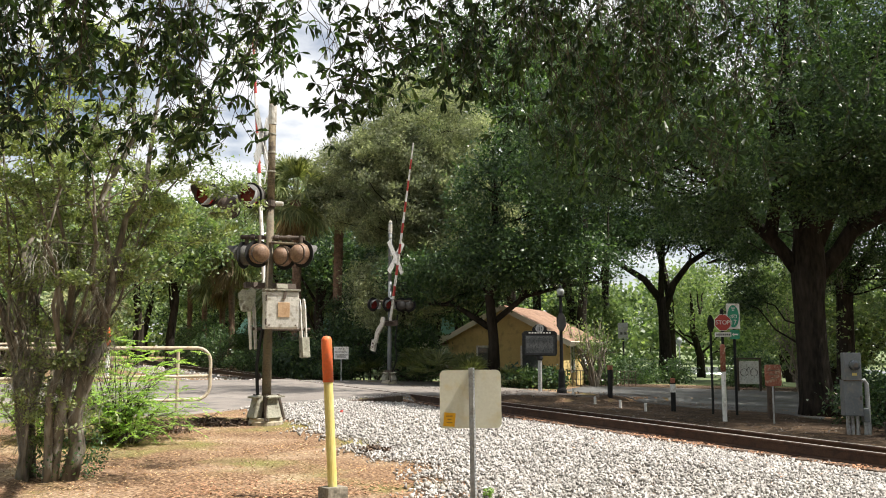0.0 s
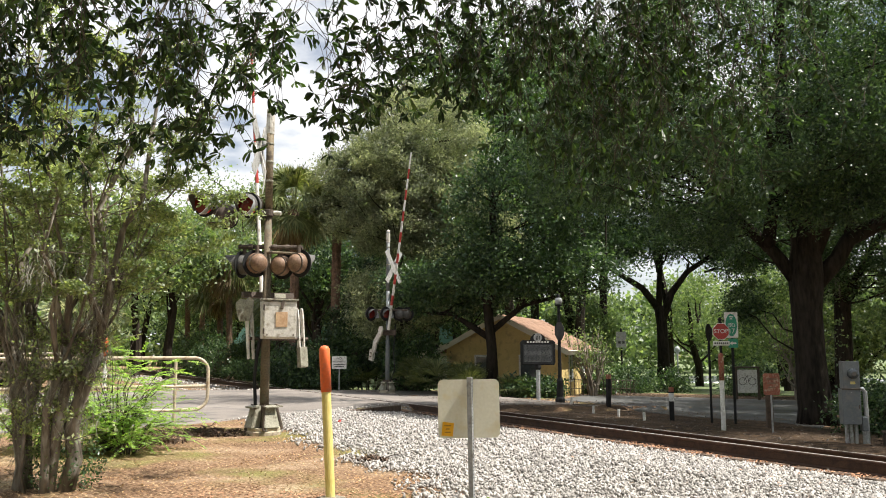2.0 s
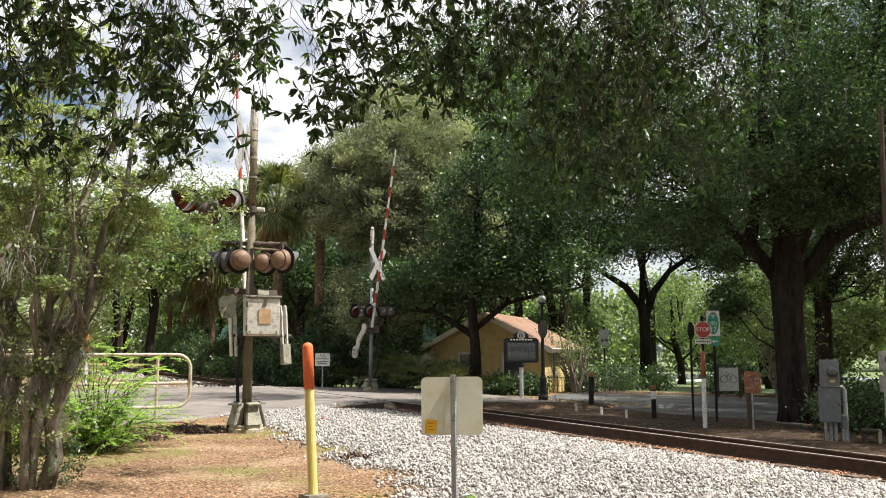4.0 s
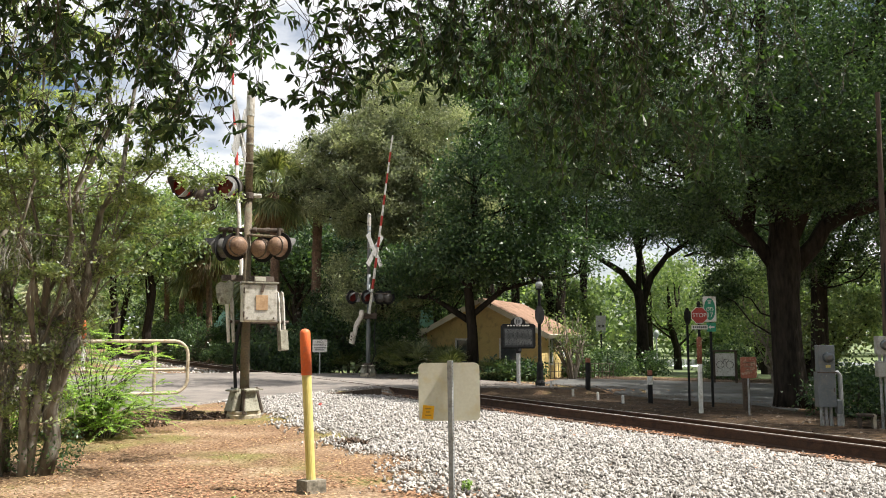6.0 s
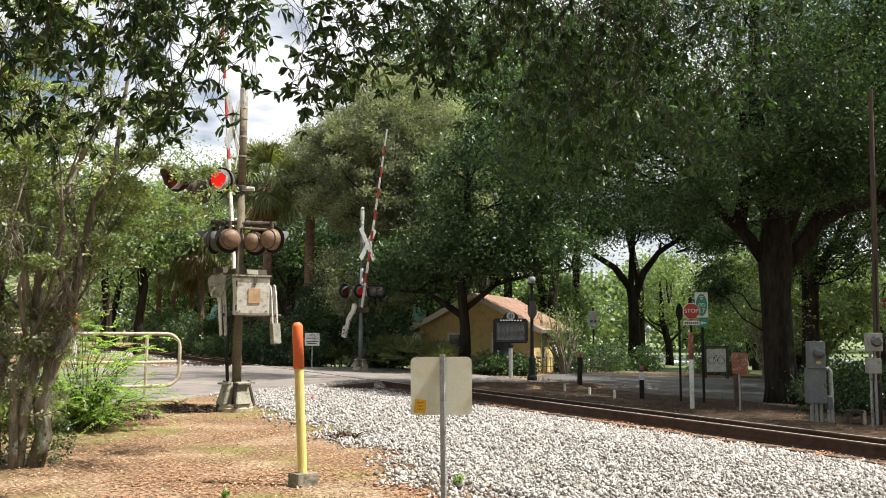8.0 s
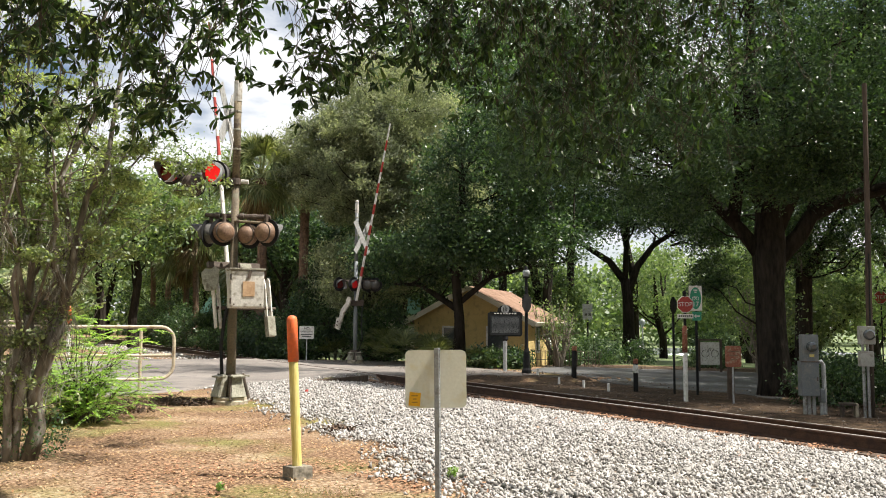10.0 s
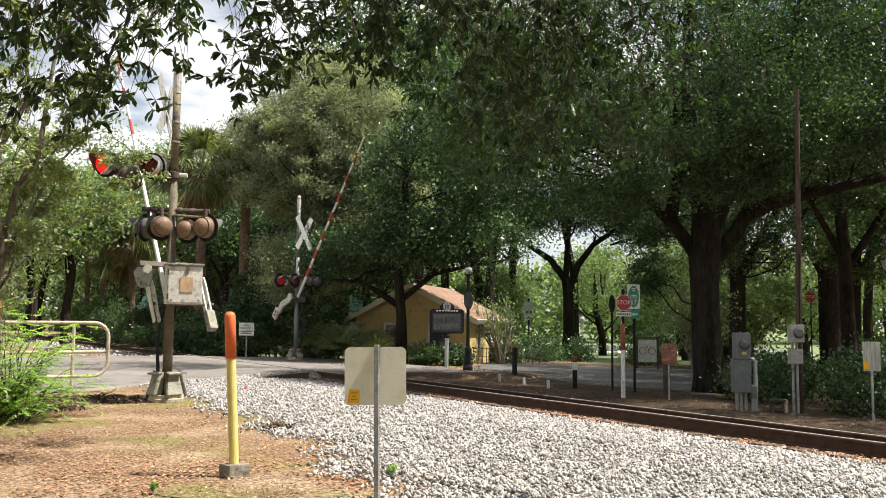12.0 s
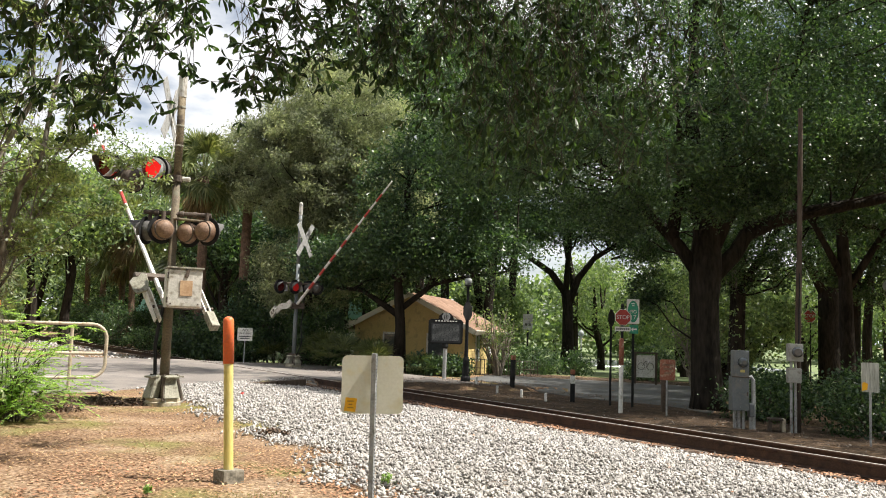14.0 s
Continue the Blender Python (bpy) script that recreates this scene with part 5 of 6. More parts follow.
def fan_leaf(c, d, up, r, n=30, spread=150):
    """A palm fan: narrow pointed blades round a stalk's end."""
    d, up = unit(np.asarray(d, float)), np.asarray(up, float)
    s = unit(np.cross(d, up))
    up = np.cross(s, d)
    a = np.radians(np.linspace(-spread / 2, spread / 2, n)) + rng.normal(size=n) * .03
    way = np.cos(a)[:, None] * d + np.sin(a)[:, None] * s
    side = -np.sin(a)[:, None] * d + np.cos(a)[:, None] * s
    L = r * rng.uniform(.85, 1.1, n)[:, None]
    w = r * .03
    m1 = c + way * L * .55 + side * w
    m2 = c + way * L * .55 - side * w
    tip = c + way * L - np.array([0, 0, .22]) * L * rng.uniform(.4, 1.6, n)[:, None]
    root = np.repeat(np.asarray(c, float)[None], n, 0)
    v = np.stack([root, m1, tip, m2], 1).reshape(-1, 3)
    return v, np.arange(4 * n).reshape(n, 4)


def palm(x, y, hgt, r, lean, label, fans=60, dead=9):
    z = float(level(x, y))
    p = thing("palm_tree", label, "palm tree", "cabbage palms")
    top = np.array([x + lean, y, hgt])
    bm = tube([(x, y, z - .2), (x + lean * .04, y, z + (hgt - z) * .4), (x + lean * .36, y, z + (hgt - z) * .75), tuple(top)], [.26, .20, .21, .24], 12)
    for k in range(60):   # old leaf bases
        f = rng.uniform(.35, 1)
        a = rng.uniform(0, 6.28)
        c = np.array([x + lean * f ** 3.4, y, z + (hgt - z) * f])
        o = np.array([math.cos(a), math.sin(a), .9])
        sweep(bm, [c + o * .15, c + o * .30], [.035, .012], 4)
    part("trunk", bm, PALMBARK, p, "brown ringed palm trunk")
    chunks, stalks, dd = [], bmesh.new(), []
    for k in range(fans):
        a, e = rng.uniform(0, 6.28), rng.uniform(-.6, 1.4)
        d = np.array([math.cos(a) * math.cos(e), math.sin(a) * math.cos(e), math.sin(e)])
        mid_ = top + d * r * .55
        sweep(stalks, [top + d * .1, top + d * r * .3 + [0, 0, .04], mid_], [.025, .02, .014], 4)
        chunks.append(fan_leaf(mid_, d - [0, 0, .3], unit(rng.normal(size=3)) + [0, 0, .45], r * .62))
    for k in range(dead):
        a, e = rng.uniform(0, 6.28), rng.uniform(-1.35, -.6)
        d = np.array([math.cos(a) * math.cos(e), math.sin(a) * math.cos(e), math.sin(e)])
        dd.append(fan_leaf(top + d * r * .35, d - [0, 0, .5], (d[0], d[1], .4), r * .6, 16, 90))
    part("stalk_work", stalks, LEAF_PALM, p)
    sheet("fronds", *merged(chunks), LEAF_PALM, p)
    if dead:
        sheet("dead_fronds", *merged(dd), LEAF_DEAD, p, "brown hanging dead fronds")
    return p


palm(-6.6, 38.6, 7.9, 2.1, -.17, "cabbage palm with a round crown of stiff fans", 60, 12)
palm(-4.83, 38.9, 8.0, 1.5, .1, "cabbage palm with a reddish trunk half hidden by the cedar", 14, 3)
palm(-19.0, 68.0, 8.6, 2.8, .3, "cabbage palm with drooping grey-green fronds", 80, 14)
palm(-14.7, 59.6, 7.4, 2.6, -.3, "cabbage palm with a thick trunk among green trees", 80, 14)
palm(-16.4, 63.5, 6.2, 2.5, .1, "short cabbage palm with hanging dead fronds", 60, 14)
palm(-21.0, 71.0, 9.6, 3.6, -.3, "cabbage palm among dense green trees")
palm(-9.6, 54.5, 4.6, 2.6, .2, "cabbage palm in the shade behind the track")
palm(-14.6, 34.5, 2.6, 1.6, .1, "young cabbage palm by the far road edge", 30, 4)


def palmetto(x, y, r, label):
    z = float(level(x, y))
    p = thing("palmetto_bush", label, "palmetto", "palmetto bushes")
    chunks = []
    for k in range(26):
        a, e = rng.uniform(0, 6.28), rng.uniform(.15, 1.3)
        d = np.array([math.cos(a) * math.cos(e), math.sin(a) * math.cos(e), math.sin(e)])
        chunks.append(fan_leaf(np.array([x, y, z + .15]) + d * r * .6, d, (0, 0, 1), r * .55, 18, 140))
    sheet("fronds", *merged(chunks), LEAF_PALM, p)
    return p


for x, y, r in ((-.2, 32.2, 1.3), (.9, 31.4, 1.1), (-.9, 34.0, 1.4), (1.0, 33.8, 1.2), (-3.2, 36.5, 1.1), (2.6, 31.6, .8), (-5.2, 40.5, 1.2), (-6.2, 43.0, 1.3)):
    palmetto(x, y, r, "dark saw palmetto under the trees")


def bush(name, label, category, centre, radii, clumps, per, spread, leaf, size, stems=14, flat=.4, group="", bark=TWIGBARK):
    x, y, _ = centre
    z = float(level(x, y))
    b = thing(name, label, category, group)
    cc, pts = clumped((x, y, z + centre[2]), radii, clumps, per, spread, .3)
    pts = pts[pts[:, 2] > z + .02]
    bm = bmesh.new()
    for c in cc[:stems]:
        sweep(bm, crooked((x + (c[0] - x) * .3, y + (c[1] - y) * .3, z - .05), c, 4, .08), [.03, .022, .014, .006], 5)
    part("stem_work", bm, bark, b)["kind"] = "stuff"
    sheet("leaves", *leaf_arrays(pts, size[0], size[1], None, flat), leaf, b)
    return b


# hedge and shrubs beyond the track
for x, y, rx, hz in ((10.2, 15.4, 1.3, .75), (11.2, 14.2, 1.1, .8), (9.6, 18.6, 1.2, .6), (11.6, 17.2, 1.4, .8), (12.6, 13.4, 1.4, .9), (10.4, 20.2, 1.0, .6), (10.3, 13.1, .9, .62)):
    bush("shrub", "dense dark green shrub beside the track", "shrub", (x, y, hz * .8), (rx, rx * .9, hz), 70, 75, .18, LEAF_OAK, (.09, .05), group="shrubs beyond the track")
for x, y, rx, hz in ((3.0, 31.6, .7, .35), (3.9, 32.0, .6, .35), (7.0, 38.6, .9, .5), (9.0, 42, 1.4, .7), (11.5, 44, 1.5, .7), (16, 44, 1.8, 1.0), (14.6, 41, 1.2, .6), (-7.5, 45.5, 1.4, .6), (-11.8, 53, 1.6, .8)):
    bush("shrub", "loose green shrub under the park trees", "shrub", (x, y, hz * .8), (rx, rx * .9, hz), 50, 70, .2, LEAF_OAK, (.13, .07), group="park shrubs")

for x, y, rx, hz in ((-4.9, 36.6, 1.5, .9), (-6.3, 41.5, 1.6, .95), (-6.5, 37.4, 1.3, 1.0), (-3.2, 37.6, 1.3, 1.7), (-4.6, 38.0, .8, 2.0), (-1.2, 35.4, 1.2, 1.3), (-8.6, 47.5, 1.6, 1.2), (-14.2, 56.0, 2.0, 1.5), (-16.6, 60.5, 2.2, 1.7), (-12.2, 56.5, 2.0, 1.6), (-19.0, 64.5, 2.2, 1.7)):
    bush("shrub", "tall dark shrub in the shade behind the crossing", "shrub", (x, y, hz * .9), (rx, rx * .8, hz), 60, 90, .26, LEAF_OAK, (.15, .075), group="shaded shrubs")

# bare-stemmed crape myrtles in front of the cottage and in the park
def myrtle(x, y, hgt, spread, stems, leaves, leaf, label, size=(.12, .06)):
    z = float(level(x, y))
    m = thing("crape_myrtle", label, "small tree", "small park trees")
    bm = bmesh.new()
    tips = []
    for k in range(stems):
        a, q = rng.uniform(0, 6.28), rng.uniform(.2, 1) * spread
        tip = np.array([x + q * math.cos(a), y + q * math.sin(a), z + hgt * rng.uniform(.7, 1)])
        pts = crooked((x + .1 * math.cos(a), y + .1 * math.sin(a), z - .1), tip, 6, .05)
        sweep(bm, pts, list(np.linspace(.05, .012, 6)), 6)
        tips += [tip, pts[3], pts[4]]
        for j in range(3):
            e = pts[3] + rng.normal(size=3) * [.5, .5, .4] + [0, 0, .3]
            sweep(bm, crooked(pts[3 - j % 2], e, 3, .1), [.018, .012, .005], 4)
            tips.append(e)
    part("stem_work", bm, SMOOTHBARK, m, "many thin grey-brown stems")["kind"] = "stuff"
    tips = np.array(tips)
    pts = tips[rng.integers(0, len(tips), leaves)] + rng.normal(size=(leaves, 3)) * .28
    sheet("leaves", *leaf_arrays(pts, *size, None, .4), leaf, m)


myrtle(6.4, 36.2, 2.9, 1.5, 18, 1500, LEAF_LIT, "bare-stemmed crape myrtle before the cottage")
myrtle(11.6, 27.5, 3.4, 1.2, 16, 2600, LEAF_LIT, "thin-stemmed young tree at the plaza edge")

# woods: far and middle distance
def wood(name, label, spots, leaf, size, per=150, clump=55, moss=0):
    w_ = thing(name, label, "trees", kind="stuff")
    bm = bmesh.new()
    chunks = []
    for x, y, rx, zc, rz in spots:
        z = float(level(x, y))
        sweep(bm, crooked((x, y, z - .2), (x + rng.normal() * .6, y, zc + rz * .3), 5, .04), [.32, .26, .22, .16, .05], 8)
        cc, pts = clumped((x, y, zc), (rx, rx * .8, rz), clump, per, .13 * rx + .12)
        chunks.append(leaf_arrays(pts[pts[:, 2] > z], size[0], size[1], None, .4, tri=True))
        for c in cc[:8]:
            sweep(bm, crooked((x, y, max(z + .5, c[2] - 2.0)), c, 4, .08), [.09, .07, .05, .02], 5)
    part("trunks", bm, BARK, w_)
    sheet("foliage", *merged(chunks), leaf, w_)
    return w_


lit_spots = [(-14, 70, 4.4, 7.2, 3.6), (-21, 77, 5, 7.0, 4), (-19, 47, 3.2, 5.2, 3.4), (-23, 45, 3.4, 5.0, 3.2), (-8, 55, 3.2, 6.0, 2.8), (-25, 72, 5.4, 9.5, 5),
             (-25, 52, 4.4, 7.6, 4.2), (-15.5, 74, 5.0, 11, 5), (-29, 47, 4, 6, 4), (-21, 39, 2.4, 3.4, 2.2), (-18.5, 36, 2.0, 2.6, 1.8), (-25, 38, 3, 3.6, 2.6), (-19, 80, 6.5, 13, 6), (-27, 66, 5, 9, 5), (-27, 58, 5, 9, 5), (-33, 52, 5, 8, 5), (-8, 64, 4.5, 10, 4.5), (-21.5, 43, 3, 4.4, 2.8),
             (-16.2, 51, 2.8, 7.4, 2.4), (-9.2, 47.5, 2.2, 6.6, 1.7), (-19.5, 55, 3.2, 8.2, 3.0)]
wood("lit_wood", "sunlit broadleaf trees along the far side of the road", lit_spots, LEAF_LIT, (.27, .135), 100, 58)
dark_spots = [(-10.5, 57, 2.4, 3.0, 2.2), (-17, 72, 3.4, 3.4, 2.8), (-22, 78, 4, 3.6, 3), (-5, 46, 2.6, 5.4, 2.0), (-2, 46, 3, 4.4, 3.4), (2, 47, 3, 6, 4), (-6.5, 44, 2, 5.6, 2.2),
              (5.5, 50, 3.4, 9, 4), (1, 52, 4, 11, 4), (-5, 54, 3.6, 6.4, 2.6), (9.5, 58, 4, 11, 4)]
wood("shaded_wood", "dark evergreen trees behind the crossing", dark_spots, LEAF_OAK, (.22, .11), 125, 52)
park_spots = [(18, 60, 3.2, 4.2, 2.6), (8.6, 52, 2.2, 2.6, 1.7), (21, 52, 2.8, 3.6, 2.4), (24, 60, 3.4, 5, 3.2), (29, 52, 3.2, 4, 3), (34, 46, 3.2, 4, 3.2), (10.5, 63, 3.0, 3.2, 2.2), (38, 40, 3.6, 5, 4), (31, 40, 2.6, 3, 2.2),
              (20.5, 42, 2.2, 2.3, 1.8), (17.4, 38.5, 1.8, 2.0, 1.7), (36, 54, 4.5, 8, 5), (27, 66, 5, 7.5, 4)]
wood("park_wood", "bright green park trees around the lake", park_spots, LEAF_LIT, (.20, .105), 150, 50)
deep = [(x_, y_, 6.5, z_, 6) for x_, y_, z_ in ((-62, 62, 9), (-54, 68, 10), (-47, 74, 10), (-40, 72, 9), (-38, 84, 12), (-31, 86, 12), (-24, 90, 13), (-16, 88, 13), (-8, 86, 13), (0, 84, 14), (-58, 48, 9), (-46, 58, 8))]
wood("deep_wood", "tall green trees far behind the road", deep, LEAF_LIT, (.62, .34), 44, 62)
ring = []
for k in range(30):
    a = radians(-44 + 88 * k / 29)
    q = rng.uniform(115, 140)
    ring.append((q * math.sin(a), q * math.cos(a), rng.uniform(8, 11), rng.uniform(3.6, 5.8), rng.uniform(5, 7)))
wood("far_wood", "far green trees beyond the lake and the road", ring, LEAF_LIT, (.9, .55), 62, 44)

tall = [(3, 50, 4.5, 17, 4.5), (8, 52, 4.5, 16.5, 4.5), (3.5, 45, 4.2, 12.5, 4.5), (-.5, 50, 4, 13, 4), (7.5, 47, 3.6, 13, 4), (19.5, 46, 4, 13, 4), (22, 49, 4.5, 12, 4.5), (30, 47, 5, 11, 5)  , (2, 56, 5, 19, 5), (6, 55, 5, 20, 5), (11, 60, 5, 20, 5), (16, 60, 5, 19, 5)]
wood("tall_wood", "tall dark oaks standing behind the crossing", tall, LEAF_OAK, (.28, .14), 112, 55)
# trees out of view, added to cut the sky light around the camera
behind = [(x_, y_ + rng.uniform(-2, 2), rng.uniform(4, 6), rng.uniform(7, 10), rng.uniform(5, 7)) for x_, y_ in
          ((-24, -8), (-17, -14), (-9, -17), (-1, -19), (7, -18), (15, -15), (22, -9), (27, -2), (30, 6), (29, 14), (-20, 2), (-19, 11), (-21, 19), (-16, -5), (33, 22), (-8, -11), (10, -12))]
wood("unseen_wood", "unseen woods around the crossing, added to block the sky", behind, LEAF_LIT, (.95, .5), 26, 32)

# ---- foreground: many-stemmed tree with moss, fern shrub ----
def moss_tree():
    x, y = -4.15, 8.95
    t = thing("mossy_tree", "many-stemmed small-leaved tree hung with grey moss", "tree")
    twigs = bmesh.new()
    sprays, hang, short = [], [], []

    def spray(b, e):
        """A thin twig that carries leaves along its outer part."""
        pts = crooked(b, e, 4, .10)
        sweep(twigs, pts, [.008, .006, .004, .002], 4)
        sprays.append(pts)

    for k in range(9):
        a = 6.28 * k / 9 * 4 + rng.uniform(-.3, .3)
        q = rng.uniform(.3, 1.0)
        foot = np.array([x + .05 + .20 * math.cos(a) * (.5 + q), y + .16 * math.sin(a), -.05])
        knee = np.array([x + .12 + .58 * q * math.cos(a), y + .35 * q * math.sin(a), rng.uniform(.9, 1.6)])
        thick = (.088, .074, .066, .055, .048)[k] if k < 5 else rng.uniform(.02, .034)
        low = crooked(foot, knee, 5, .06)
        bm = bmesh.new()
        sweep(bm, low, list(np.linspace(thick, thick * .72, 5)), 9)
        for j in range(3):
            b = a + rng.normal() * .7
            tip = np.array([knee[0] + rng.uniform(.4, 1.5) * math.cos(b), knee[1] + rng.uniform(.3, 1.0) * math.sin(b), rng.uniform(3.0, 6.4)])
            pts = crooked(knee, tip, 8, .05)
            sweep(bm, pts, list(np.linspace(thick * rng.uniform(.35, .62), .006, 8)), 6)
            hang += list(pts[:5])
            for i in range(2, 8):
                for _ in range(2):
                    if pts[i][2] > 1.9:
                        spray(pts[i], pts[i] + np.array([rng.normal() * .42, rng.normal() * .38, rng.uniform(-.15, .5)]))
        hang += list(low[2:]) * 2
        for i in (2, 3, 4, 4):
            for _ in range(2):   # short leafy shoots low on the stems
                short.append(len(sprays))
                spray(low[i], low[i] + np.array([rng.normal() * .30 + .08, rng.normal() * .28, rng.uniform(-.05, .3)]))
        part("stem", bm, STEMBARK, t, smooth=True)
    for e, thick in (((-2.95, 9.0, 2.85), .034), ((-2.35, 9.2, 3.05), .009), ((-2.75, 8.7, 3.5), .014), ((-2.7, 9.1, 3.9), .012)):   # branches reaching over the path
        pts = crooked((x + .3, y, 1.5), e, 9, .04, -.15)
        bm = bmesh.new()
        sweep(bm, pts, list(np.linspace(thick, .003, 9)), 6)
        part("branch", bm, STEMBARK, t)
        for i in (4, 5, 6, 6, 7, 7, 8, 8, 8):
            spray(pts[i], pts[i] + np.array([rng.normal() * .22 + .05, rng.normal() * .2, rng.uniform(-.08, .2)]))
    part("twig_work", twigs, STEMBARK, t)["kind"] = "stuff"
    n = 62000
    sp = np.array(sprays)
    heavy = rng.exponential(1, len(sp)) * np.where(sp[:, 3, 2] > 3.1, 1.5, .7) * np.where(sp[:, 3, 0] < -3.5, 1.3, .5)
    heavy[-36:] = 1.5
    heavy[short] = rng.uniform(.1, 1.1, len(short))
    k = rng.choice(len(sp), n, p=heavy / heavy.sum())
    u = rng.uniform(.3, 3, n)
    i = np.minimum(u.astype(int), 2)
    f = (u - i)[:, None]
    pts = sp[k, i] * (1 - f) + sp[k, i + 1] * f + rng.normal(size=(n, 3)) * np.array([.05, .05, .03])
    sheet("leaves", *leaf_arrays(pts, .050, .026, None, .6), LEAF_MYRTLE, t, "small pale green leaves")["kind"] = "stuff"
    hang = np.array(hang)
    hang = hang[hang[:, 2] > .6]
    sheet("hanging_moss", *strands(hang[rng.integers(0, len(hang), 210)] + rng.normal(size=(210, 3)) * [.06, .05, .12], .20, .0024, 18), MOSS, t, "grey hanging moss")["kind"] = "stuff"
    low = blob((x + .25, y + .1, .25), (.42, .4, .36), 1100, .1)
    sheet("undergrowth", *leaf_arrays(low[low[:, 2] > .02], .045, .022, None, .4), LEAF_OAK, t, "dark low sprouts")["kind"] = "stuff"


moss_tree()


def fern_shrub(x, y, spread, hgt, n, label):
    """Arching stems with flat, feathered fronds in layers."""
    f = thing("fern_shrub", label, "shrub")
    bm = bmesh.new()
    chunks = []
    for k in range(n):
        a = rng.uniform(0, 6.28)
        q = rng.uniform(.25, 1) * spread
        z = (.2 + .8 * rng.uniform(0, 1) ** .8) * hgt * (1.05 - .3 * q / spread)
        a0 = np.array([x + .1 * math.cos(a), y + .1 * math.sin(a), 0.0])
        e = np.array([x + q * math.cos(a), y + q * math.sin(a), z])
        pts = crooked(a0, e, 6, .05, .14)
        sweep(bm, pts, list(np.linspace(.010, .003, 6)), 4)
        for b in pts[1:]:
            for sgn in (-1, 1):
                d = unit((e - a0) * [1, 1, .35] + rng.normal(size=3) * [.4, .4, .12])
                side_ = unit(np.cross(d, [0, 0, 1.0])) * sgn
                way = unit(d * .8 + side_ + [0, 0, rng.normal() * .22])
                L = rng.uniform(.22, .42)
                u_ = np.linspace(.08, 1, 15)[:, None]
                c = b + way * L * u_ - [0, 0, .07] * u_ ** 2
                al = np.repeat(unit(np.cross(way, [0, 0, 1.0]))[None], 15, 0)
                taper = .022 * (1.1 - .7 * u_)
                chunks.append(leaf_arrays(np.concatenate([c + al * taper, c - al * taper]), .056, .019, np.concatenate([al + way * .7, -al + way * .7]), .8))
    part("stem_work", bm, TWIGBARK, f)["kind"] = "stuff"
    sheet("leaves", *merged(chunks), LEAF_FERN, f)


fern_shrub(-4.85, 12.7, 1.35, 1.68, 56, "bright green feathery shrub by the handrail")
fern_shrub(-4.4, 12.2, .9, .9, 24, "low bright green feathery shrub")
fern_shrub(-5.9, 12.6, .9, 1.2, 20, "feathery green shrub under the mossy tree")

